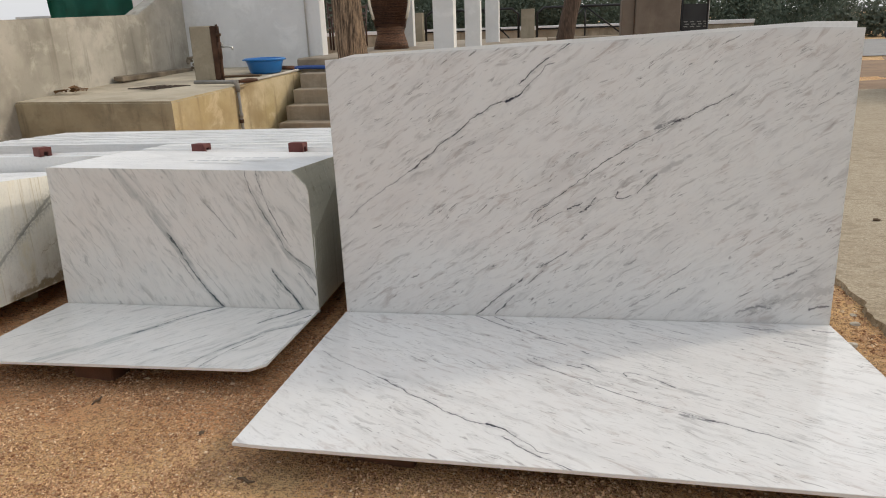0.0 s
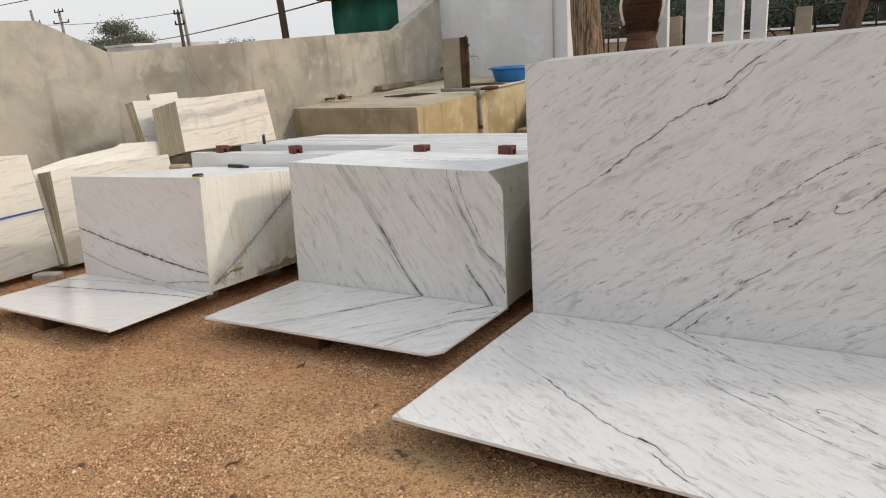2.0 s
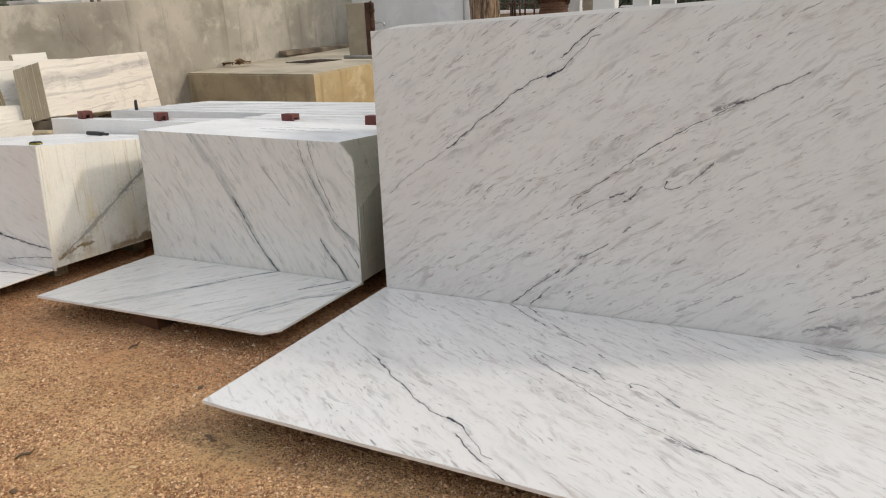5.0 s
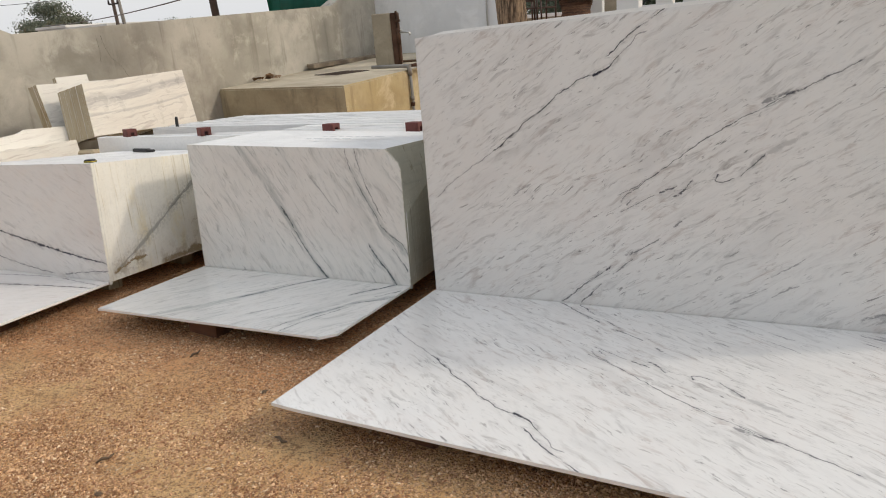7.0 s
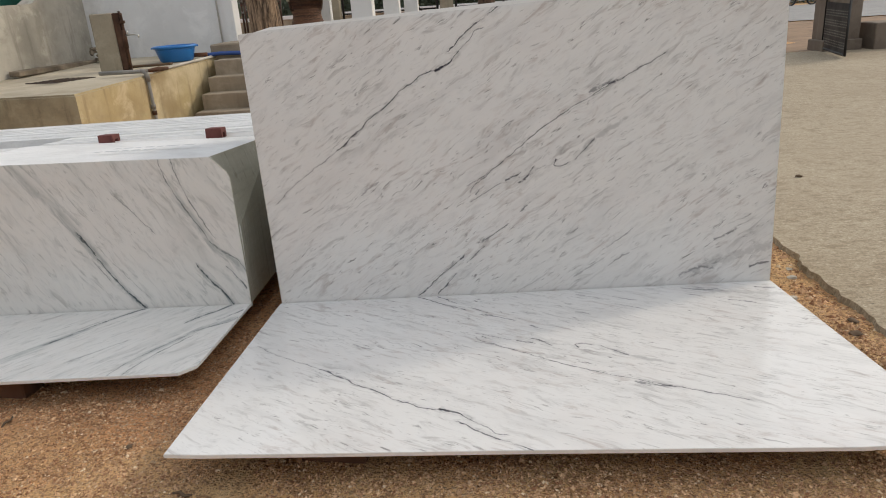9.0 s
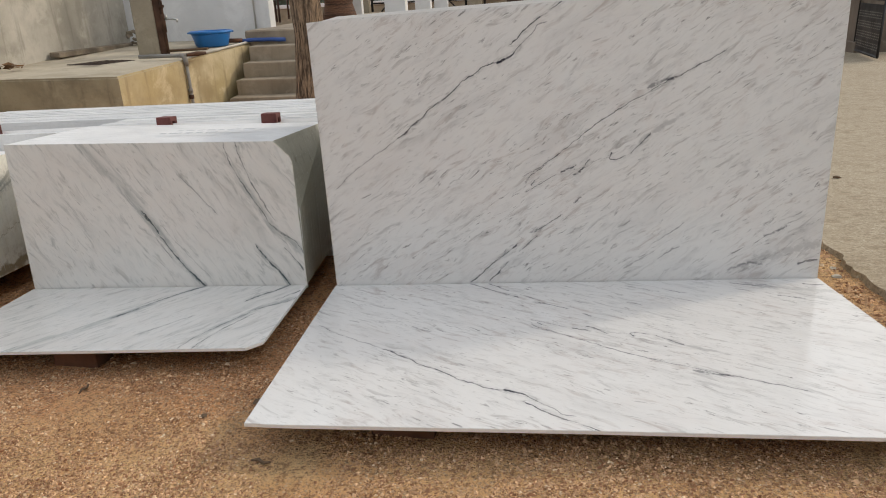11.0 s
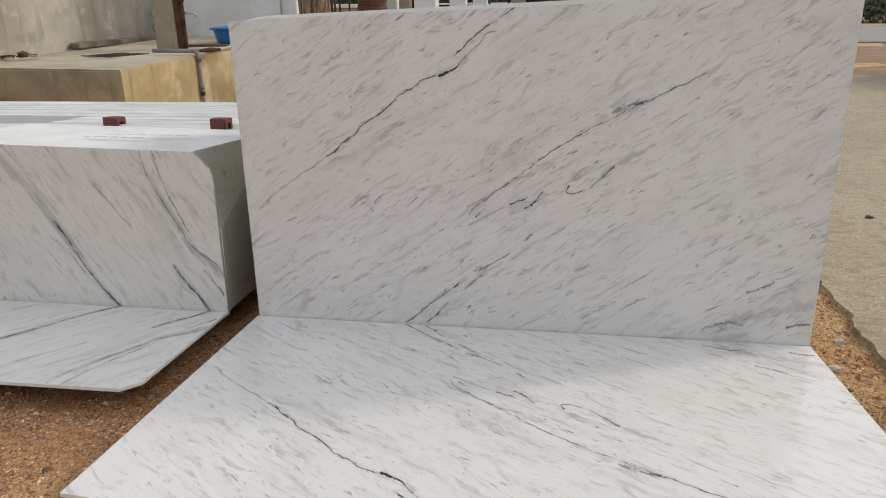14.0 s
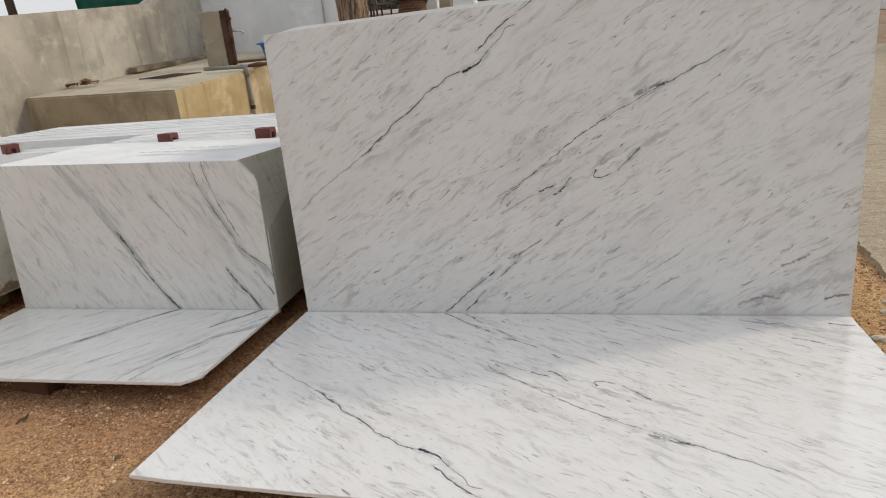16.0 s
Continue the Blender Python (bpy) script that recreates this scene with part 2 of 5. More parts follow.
A_HEART = [
    ([(1.83, 1.07), (1.76, 1.03), (1.694, 0.998), (1.628, 0.962), (1.565, 0.94), (1.522, 0.907), (1.483, 0.89)], 0.0060, 0.8),
    ([(1.483, 0.89), (1.424, 0.86), (1.375, 0.827), (1.284, 0.773), (1.222, 0.728), (1.16, 0.677), (1.107, 0.636)], 0.0046, 0.9),
    ([(1.107, 0.636), (1.02, 0.568), (0.966, 0.525), (0.943, 0.493)], 0.0044, 0.85),
    ([(1.107, 0.636), (1.064, 0.605), (0.999, 0.563), (0.928, 0.526)], 0.004, 0.7),
    ([(1.485, 0.912), (1.546, 0.936), (1.605, 0.953)], 0.017, 0.62),
    ([(0.941, 0.452), (0.996, 0.481), (1.045, 0.508), (1.089, 0.531)], 0.0045, 0.85),
    ([(0.969, 0.481), (0.986, 0.509)], 0.005, 0.7),
]
A_HOOK = [
    ([(1.105, 0.541), (1.147, 0.561), (1.180, 0.577)], 0.009, 0.85),
    ([(1.163, 0.526), (1.2, 0.549), (1.226, 0.587), (1.242, 0.604)], 0.010, 0.85),
    ([(1.21, 0.56), (1.263, 0.586), (1.325, 0.606)], 0.004, 0.6),
    ([(1.34, 0.629), (1.334, 0.614), (1.328, 0.602)], 0.006, 0.9),
    ([(1.326, 0.604), (1.346, 0.593), (1.377, 0.6), (1.405, 0.611)], 0.006, 0.85),
    ([(1.428, 0.615), (1.448, 0.641), (1.468, 0.661), (1.517, 0.712)], 0.005, 0.8),
    ([(1.458, 0.662), (1.537, 0.722), (1.663, 0.8)], 0.022, 0.30),
]
A_FOOT = [
    ([(0.67, 0.0), (0.723, 0.042), (0.759, 0.078), (0.818, 0.127), (0.865, 0.162), (0.906, 0.201)], 0.0062, 0.88),
    ([(0.766, 0.004), (0.785, 0.03), (0.815, 0.055), (0.839, 0.085), (0.859, 0.111)], 0.0068, 0.85),
    ([(0.91, 0.157), (0.956, 0.198), (1.002, 0.239)], 0.005, 0.65),
    ([(0.969, 0.247), (1.025, 0.279), (1.064, 0.304), (1.119, 0.341)], 0.006, 0.72),
    ([(1.168, 0.393), (1.206, 0.422)], 0.007, 0.7),
    ([(0.44, 0.505), (0.475, 0.535), (0.53, 0.568)], 0.014, 0.42),
]
A_CORNER = [
    ([(2.055, 0.212), (2.103, 0.228), (2.16, 0.262)], 0.011, 0.6),
    ([(1.90, 0.040), (1.961, 0.073), (2.064, 0.078)], 0.016, 0.5),
    ([(2.222, 0.074), (2.267, 0.083), (2.316, 0.093)], 0.012, 0.72),
    ([(1.95, 0.06), (2.12, 0.12), (2.33, 0.17)], 0.05, 0.24),
    ([(1.571, 0.107), (1.612, 0.14), (1.674, 0.171)], 0.008, 0.5),
    ([(1.563, 0.196), (1.64, 0.25), (1.691, 0.289)], 0.006, 0.5),
    ([(1.41, 0.059), (1.485, 0.107), (1.559, 0.148)], 0.007, 0.42),
]
m_slab_a = marble("pale_marble_rising_streaks", WHITE_GROUND, (0.40, 0.395, 0.40), 33, A_CREST + A_HEART + A_HOOK + A_FOOT + A_CORNER, 0.55, freckle=0.9)
B_BANDS = [
    ([(0.36, 0.76), (0.408, 0.70), (0.469, 0.62), (0.554, 0.53), (0.637, 0.406), (0.702, 0.309), (0.754, 0.211)], 0.036, 0.60),
    ([(0.70, 0.33), (0.754, 0.225), (0.809, 0.135), (0.878, 0.045), (0.926, -0.01)], 0.022, 0.55),
    ([(1.123, 0.634), (1.194, 0.489), (1.248, 0.395), (1.30, 0.30), (1.39, 0.22), (1.44, 0.15)], 0.030, 0.55),
    ([(1.23, 0.17), (1.30, 0.079), (1.36, 0.0)], 0.020, 0.60),
    ([(0.43, 0.76), (0.56, 0.58), (0.68, 0.42)], 0.012, 0.45),
]
B_VEINS = [
    ([(0.637, 0.406), (0.702, 0.309), (0.754, 0.211), (0.809, 0.126), (0.878, 0.04), (0.926, -0.01)], 0.009, 0.95),
    ([(0.69, 0.27), (0.73, 0.20), (0.765, 0.15)], 0.005, 0.7),
    ([(0.72, 0.34), (0.83, 0.19), (0.95, 0.05)], 0.004, 0.4),
    ([(1.102, 0.735), (1.123, 0.634), (1.153, 0.569), (1.194, 0.489), (1.248, 0.395), (1.279, 0.328)], 0.0055, 0.75),
    ([(1.279, 0.328), (1.339, 0.272), (1.401, 0.23), (1.44, 0.165)], 0.009, 0.7),
    ([(1.157, 0.735), (1.187, 0.62), (1.224, 0.515), (1.276, 0.408), (1.319, 0.327)], 0.005, 0.8),
    ([(1.20, 0.22), (1.253, 0.135), (1.30, 0.079), (1.362, -0.01)], 0.009, 0.95),
    ([(1.347, 0.20), (1.392, 0.142), (1.432, 0.072)], 0.006, 0.8),
    ([(0.86, 0.57), (0.95, 0.47), (1.03, 0.37)], 0.005, 0.5),
]
m_slab_b = marble("white_marble_falling_grey_streaks", (0.72, 0.72, 0.705), (0.30, 0.33, 0.335), -58, B_VEINS, 0.50, dark=(0.045, 0.066, 0.076), freckle=0.42, bands=B_BANDS,
                  warm=(0.34, 0.34, 0.33))
m_slab_c = marble("white_marble_single_dark_vein", (0.73, 0.72, 0.715), (0.44, 0.45, 0.46), -28, [
    ([(-0.02, 0.33), (0.283, 0.263), (0.586, 0.205), (0.871, 0.155), (1.224, 0.111)], 0.014, 0.98),
    ([(-0.02, 0.165), (0.247, 0.089), (0.732, 0.015)], 0.007, 0.6),
    ([(0.80, 0.012), (1.0, 0.045), (1.22, 0.066)], 0.008, 0.7),
], 0.42, freckle=0.25, warm=(0.50, 0.45, 0.41))
m_banded = marble("cream_marble_grey_bands", (0.70, 0.685, 0.64), (0.34, 0.325, 0.315), 4, (), 0.62, rough=0.3, freckle=0.05, long=0.3)
m_band_d = marble("cream_marble_broad_grey_bands", (0.72, 0.69, 0.63), (0.42, 0.40, 0.385), 5, (), 0.6, rough=0.3, freckle=0.05, long=0.3,
                  bands=[([(0.0, 0.30), (0.6, 0.33), (1.2, 0.40), (1.75, 0.46)], 0.075, 0.95), ([(0.0, 0.19), (0.7, 0.205), (1.7, 0.29)], 0.022, 0.7), ([(0.0, 0.40), (0.5, 0.43), (1.0, 0.47)], 0.018, 0.5)])
# Sawn edge white, raised to carry the brightness of sunlit rims.
m_edge_white = rough_stone("sawn_marble_lit_edge", (0.84, 0.83, 0.81), (0.70, 0.68, 0.64), spread=0.25, rough=0.5)
m_top_white = rough_stone("white_marble_tops", (0.83, 0.835, 0.835), (0.60, 0.635, 0.66), slant=3, spread=0.25, rough=0.4)
m_edge_yellow = rough_stone("sawn_yellowed_marble_ends", (0.90, 0.885, 0.82), (0.72, 0.60, 0.29), lines=0.45, spread=0.6,
                            seams=[([(2.90, -0.02), (3.20, 0.13), (3.50, 0.30), (3.92, 0.52)], 0.026, 0.6), ([(3.40, 0.24), (3.66, 0.36), (3.92, 0.41)], 0.016, 0.5)],
                            rust=[([(2.90, -0.01), (3.02, 0.01), (3.16, 0.02)], 0.035, 0.9), ([(3.25, -0.08), (3.6, -0.07), (4.0, -0.05)], 0.055, 0.8), ([(3.55, 0.10), (3.72, 0.14), (3.9, 0.12)], 0.02, 0.4)])
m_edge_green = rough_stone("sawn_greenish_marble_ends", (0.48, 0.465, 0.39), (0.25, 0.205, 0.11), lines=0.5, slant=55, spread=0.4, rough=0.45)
# Slab underside, coloured dark to deepen the shade on the ground below.
m_back = rough_stone("shade_darkened_slab_underside", (0.20, 0.145, 0.105), (0.15, 0.09, 0.055), lines=0.2, spread=0.5, rough=0.9)
m_edge_dirty = rough_stone("broken_dirty_marble_edge", (0.46, 0.39, 0.27), (0.30, 0.20, 0.075), lines=0.5, spread=0.85)


def cement(name, base, dark, light, streaks=0.5, patch=(0.30, 0.27, 0.20), bumpy=0.35):
    """Cement plaster: trowelled blotches, water streaks, grit."""
    n = Nodes(name)
    v = n.coords()
    big, mid = n.noise(v, 0.9, 6, 0.58, 0.3), n.noise(v, 1.5, 6, 0.58, 0.2)
    run = n.noise(n.mapped(v, size=(2.4, 2.4, 0.26)), 2.2, 5, 0.6, 0.3)
    grit = n.noise(v, 110, 4)
    col = n.mix(n.ramp(big, 0.32, 0.68), base, light)
    col = n.mix(n.ramp(mid, 0.45, 0.72, 0, 0.7), col, dark)
    col = n.mix(n.ramp(n.noise(v, 6.5, 6, 0.7), 0.53, 0.74, 0, 0.3), col, tuple(c * 0.8 for c in dark))
    col = n.mix(n.ramp(n.noise(n.mapped(v, (3, 8, 5)), 2.6, 7, 0.68, 0.5), 0.50, 0.66, 0, 0.6), col, tuple(c * 1.12 for c in light))
    col = n.mix(n.ramp(run, 0.54, 0.72, 0, streaks), col, patch)
    col = n.mix(n.ramp(n.noise(v, 45, 6, 0.75), 0.54, 0.72, 0, 0.25), col, tuple(c * 0.7 for c in dark))
    n.bump(n.math("ADD", n.math("MULTIPLY", mid, 0.6), n.math("MULTIPLY", grit, 0.25)), bumpy, 0.012)
    return n.done(col, 0.88)


m_wall = cement("grey_cement_plaster", (0.33, 0.31, 0.265), (0.20, 0.187, 0.155), (0.475, 0.45, 0.395), 0.6, (0.19, 0.175, 0.142))
m_ochre = cement("ochre_stained_cement", (0.42, 0.335, 0.175), (0.25, 0.185, 0.09), (0.56, 0.48, 0.32), 0.6, (0.17, 0.12, 0.06))
# Front face of the deck, darker and browner than its side.
m_front = cement("dark_cement_front", (0.32, 0.265, 0.165), (0.14, 0.115, 0.075), (0.42, 0.36, 0.24), 0.5, (0.135, 0.112, 0.075))
m_deck = cement("worn_cement_deck", (0.41, 0.36, 0.27), (0.25, 0.212, 0.152), (0.50, 0.445, 0.345), 0.1)
m_steps = cement("cement_steps", (0.29, 0.24, 0.175), (0.17, 0.135, 0.095), (0.36, 0.305, 0.235), 0.4, (0.15, 0.115, 0.075))
m_white = cement("white_limewash", (0.66, 0.665, 0.67), (0.60, 0.605, 0.61), (0.70, 0.705, 0.71), 0.15, (0.5, 0.49, 0.46), 0.12)
m_grey_post = cement("weathered_stone_post", (0.26, 0.225, 0.165), (0.15, 0.12, 0.08), (0.34, 0.30, 0.23), 0.5, (0.12, 0.09, 0.05))
m_pillar_brown = cement("brown_washed_pillar", (0.15, 0.118, 0.092), (0.11, 0.086, 0.066), (0.18, 0.145, 0.115), 0.2)


def apron_material():
    n = Nodes("dusty_concrete_apron")
    v = n.position()
    big, mid, grit = n.noise(v, 0.5, 5, 0.6), n.noise(n.mapped(v, size=(1, 2.6, 1)), 2.6, 6, 0.65), n.noise(v, 75, 5)
    chips = n.cells(v, 30)
    blot = n.noise(n.mapped(v, size=(1, 1.8, 1)), 7, 6, 0.72)
    col = n.mix(n.ramp(big, 0.3, 0.7), (0.38, 0.315, 0.225), (0.45, 0.385, 0.28))
    col = n.mix(n.ramp(mid, 0.48, 0.75, 0, 0.7), col, (0.35, 0.29, 0.20))
    col = n.mix(n.ramp(n.noise(n.mapped(v, size=(1, 3, 1)), 22, 6, 0.7), 0.46, 0.62, 0, 0.75), col, (0.27, 0.215, 0.145))
    col = n.mix(n.ramp(grit, 0.45, 0.66, 0, 0.75), col, (0.22, 0.175, 0.12))
    col = n.mix(n.math("MULTIPLY", n.ramp(chips, 0.10, 0.2, 1, 0), n.ramp(n.noise(v, 9, 2), 0.55, 0.66)), col, (0.10, 0.085, 0.065))
    col = n.mix(n.ramp(blot, 0.50, 0.62, 0, 0.65), col, (0.22, 0.17, 0.11))
    col = n.mix(n.ramp(n.noise(v, 34, 5, 0.7), 0.56, 0.66, 0, 0.6), col, (0.56, 0.49, 0.38))
    n.bump(n.math("ADD", grit, blot), 0.6, 0.008)
    return n.done(col, 0.9)


def soil_material():
    """Reddish sandy yard with gravel."""
    n = Nodes("sandy_gravel_soil")
    v = n.position()
    big, mid = n.noise(v, 0.65, 4, 0.55, 0.5), n.noise(v, 3.4, 6, 0.65)
    grain, grit = n.noise(v, 38, 7, 0.72), n.noise(v, 120, 5, 0.7)
    stones, tint = n.cells(v, 75), n.cells(v, 75, "Color")
    col = n.mix(n.ramp(big, 0.35, 0.65), (0.76, 0.495, 0.235), (0.68, 0.375, 0.165))
    col = n.mix(n.ramp(mid, 0.45, 0.70, 0, 0.8), col, (0.80, 0.55, 0.275))
    # Redder earth by the stacks; shade under the slabs is partly coloured in.
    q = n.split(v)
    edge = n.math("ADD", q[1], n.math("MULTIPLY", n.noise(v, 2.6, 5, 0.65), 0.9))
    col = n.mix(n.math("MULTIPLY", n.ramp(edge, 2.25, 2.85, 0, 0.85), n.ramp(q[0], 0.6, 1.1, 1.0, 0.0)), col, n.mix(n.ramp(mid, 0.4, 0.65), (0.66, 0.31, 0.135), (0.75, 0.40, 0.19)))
    pale = n.mix(n.split(tint)[0], (0.42, 0.25, 0.14), (0.74, 0.56, 0.37))
    gravelly = n.math("MULTIPLY", n.ramp(stones, 0.30, 0.48, 1, 0), n.ramp(mid, 0.36, 0.60, 0.9, 0.25))
    col = n.mix(gravelly, col, pale)
    col = n.mix(n.ramp(grain, 0.50, 0.62, 0, 0.8), col, (0.27, 0.13, 0.055))
    col = n.mix(n.ramp(grit, 0.53, 0.64, 0, 0.8), col, (0.16, 0.075, 0.035))
    n.bump(n.math("ADD", n.math("MULTIPLY", n.ramp(stones, 0.1, 0.5, 1, 0), 0.6), n.math("ADD", grain, grit)), 1.0, 0.014)
    return n.done(col, 0.95)


def pebble_material():
    n = Nodes("gravel")
    k = n.island()
    col = n.mix(n.math("POWER", k, 1.35), (0.27, 0.125, 0.060), (0.86, 0.575, 0.335))
    col = n.mix(n.ramp(n.math("FRACT", n.math("MULTIPLY", k, 17.3)), 0.93, 0.98), col, (0.88, 0.70, 0.48))
    g = n.noise(n.position(), 160, 3)
    n.bump(g, 0.4, 0.003)
    return n.done(n.mix(n.ramp(g, 0.45, 0.7, 0, 0.35), col, (0.22, 0.10, 0.04)), 0.95)


def bark_material(name, a, b):
    n = Nodes(name)
    v = n.coords()
    ridges = n.noise(n.mapped(v, size=(17, 17, 1.6)), 2.6, 6, 0.65, 0.4)
    fine = n.noise(n.mapped(v, size=(4, 4, 1)), 26, 4)
    col = n.mix(n.ramp(ridges, 0.36, 0.64), b, a)
    col = n.mix(n.ramp(fine, 0.45, 0.75, 0, 0.5), col, tuple(c * 0.6 for c in b))
    n.bump(n.math("ADD", ridges, n.math("MULTIPLY", fine, 0.3)), 1.0, 0.03)
    return n.done(col, 0.95)


def leaf_material(name, a, b):
    n = Nodes(name)
    k = n.island()
    col = n.mix(k, a, b)
    col = n.mix(n.ramp(n.noise(n.position(), 0.6, 3), 0.35, 0.7, 0, 0.6), col, tuple(c * 0.6 for c in a))
    n.bsdf.inputs["Subsurface Weight"].default_value = 0.0
    return n.done(col, 1.0, 0.0, 0.0)


def wicker_material():
    n = Nodes("brown_wicker")
    v = n.coords()
    rows_, weave = n.noise(n.mapped(v, size=(1, 1, 26)), 2.0, 3), n.noise(n.mapped(v, size=(14, 14, 30)), 2.0, 3)
    col = n.mix(n.ramp(rows_, 0.4, 0.62), (0.14, 0.062, 0.03), (0.055, 0.024, 0.013))
    col = n.mix(n.ramp(weave, 0.5, 0.65, 0, 0.6), col, (0.22, 0.11, 0.055))
    n.bump(n.math("ADD", rows_, weave), 1.0, 0.02)
    return n.done(col, 0.7)


m_wicker = wicker_material()
m_apron, m_soil, m_pebble = apron_material(), soil_material(), pebble_material()
m_bark, m_bark_dark = bark_material("ridged_bark", (0.34, 0.245, 0.16), (0.045, 0.03, 0.02)), bark_material("dark_bark", (0.13, 0.085, 0.06), (0.05, 0.035, 0.026))
# Distance haze is put into the far leaf colour; the nearer holds shade.
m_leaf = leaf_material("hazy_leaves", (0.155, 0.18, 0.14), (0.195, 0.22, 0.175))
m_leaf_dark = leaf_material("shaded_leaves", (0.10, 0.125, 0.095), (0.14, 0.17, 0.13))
m_rust = plain("rusted_iron", (0.115, 0.058, 0.034), 0.8, 0.3, 0.4, 18, 0.4)
m_iron = plain("black_painted_iron", (0.022, 0.022, 0.024), 0.5, 0.2, 0.3)
m_pipe = plain("grey_pvc_pipe", (0.25, 0.24, 0.22), 0.5, 0, 0.25)
m_pipe_pale = plain("pale_pvc_pipe", (0.60, 0.57, 0.50), 0.5, 0, 0.2)
m_blue = plain("blue_plastic", (0.022, 0.19, 0.55), 0.32, 0, 0.08, 6, 0.03)
m_strap = plain("blue_strap", (0.035, 0.10, 0.36), 0.5, 0, 0.2)
m_tarp = plain("green_tarpaulin", (0.012, 0.22, 0.155), 0.55, 0, 0.3, 6, 0.5)
m_red = plain("red_oxide_paint", (0.155, 0.042, 0.036), 0.7, 0, 0.35, 20, 0.4)
m_brick = plain("dusty_brick", (0.17, 0.075, 0.04), 0.9, 0, 0.3, 20, 0.5)
m_wood = plain("grey_weathered_wood", (0.25, 0.205, 0.15), 0.9, 0, 0.35, 14, 0.5)
m_cushion = plain("torn_pale_binding", (0.55, 0.49, 0.40), 0.8)
m_black = plain("black_plastic", (0.015, 0.015, 0.016), 0.45)
m_yellow = plain("yellow_plastic", (0.62, 0.50, 0.02), 0.45)
m_chrome = plain("dull_chrome", (0.55, 0.55, 0.53), 0.35, 0.9)
m_chair = plain("dark_varnished_wood", (0.06, 0.028, 0.018), 0.5)
m_pole = plain("dark_wooden_pole", (0.07, 0.05, 0.04), 0.8)
m_far_wall = plain("far_limewash", (0.60, 0.585, 0.56), 0.9, 0, 0.2, 2)
m_road = cement("pale_asphalt_road", (0.27, 0.265, 0.26), (0.22, 0.215, 0.21), (0.30, 0.295, 0.29), 0.0)
m_verge = cement("dry_brown_verge", (0.22, 0.14, 0.085), (0.13, 0.085, 0.05), (0.28, 0.185, 0.115), 0.0)
m_crack = plain("dusty_crack", (0.20, 0.175, 0.135), 0.95)
m_dry_leaf = plain("dry_leaf", (0.22, 0.12, 0.055), 0.9, 0, 0.4)
m_stick = plain("dry_twig", (0.13, 0.085, 0.05), 0.9)
m_pale_stone = plain("pale_stone", (0.60, 0.54, 0.45), 0.85, 0, 0.25, 30, 0.4)
m_ink = plain("grey_chalk_marks", (0.62, 0.635, 0.65), 0.8)

# ---- mesh helpers ----
YARD = pose(0, 0, 0, -3.5, 0, 0)          # the yard falls gently away from the camera


def part(name, bm, material, parent=None, label="", m=None):
    """Links a bmesh (or a mesh) as one object, under parent if there is one."""
    if isinstance(bm, bmesh.types.BMesh):
        me = bpy.data.meshes.new(name)
        bm.normal_update()
        bm.to_mesh(me)
        bm.free()
        me.materials.append(material)
    else:
        me = bm
    ob = new(name, me)
    if parent is not None:
        ob.parent = parent
    if m is not None:
        ob.matrix_basis = m
    return tagged(ob, label)


def thing(name, label, category, m=None, group="", kind=""):
    ob = tagged(new(name), label, category, group, kind)
    ob.empty_display_size = 0.1
    ob.matrix_basis = m if m is not None else Matrix()
    return ob


def add_box(bm, lo, hi, bevel=0.0, turn=None, segments=1):
    lo, hi = Vector(lo), Vector(hi)
    made = bmesh.ops.create_cube(bm, size=1.0)["verts"]
    bmesh.ops.transform(bm, matrix=Matrix.Translation((lo + hi) / 2) @ Matrix.Diagonal((*(hi - lo), 1)), verts=made)
    if bevel:
        edges = list({e for v in made for e in v.link_edges})
        made = list({v for f in bmesh.ops.bevel(bm, geom=edges, offset=bevel, segments=segments, affect="EDGES", profile=0.6)["faces"] for v in f.verts} | {v for v in made if v.is_valid})
    if turn is not None:
        bmesh.ops.transform(bm, matrix=turn, verts=made)
    return made


def box(lo, hi, bevel=0.0, turn=None, segments=1):
    bm = bmesh.new()
    add_box(bm, lo, hi, bevel, turn, segments)
    return bm


def add_prism(bm, outline, y0, y1, bevel=0.0, end=None):
    """An outline in x and z, pushed from y0 to y1, where it may end as another of the same length."""
    front = [bm.verts.new((x, y0, z)) for x, z in outline]
    back = [bm.verts.new((x, y1, z)) for x, z in end or outline]
    n = len(outline)
    faces = [bm.faces.new(front), bm.faces.new(back[::-1])]
    for i in range(n):
        faces.append(bm.faces.new((front[i], back[i], back[(i + 1) % n], front[(i + 1) % n])))
    bmesh.ops.recalc_face_normals(bm, faces=faces)
    if bevel:
        edges = list({e for f in faces[:2] for e in f.edges})
        bmesh.ops.bevel(bm, geom=edges, offset=bevel, segments=2, affect="EDGES")


def prism(outline, y0, y1, bevel=0.0, end=None):
    bm = bmesh.new()
    add_prism(bm, outline, y0, y1, bevel, end)
    return bm


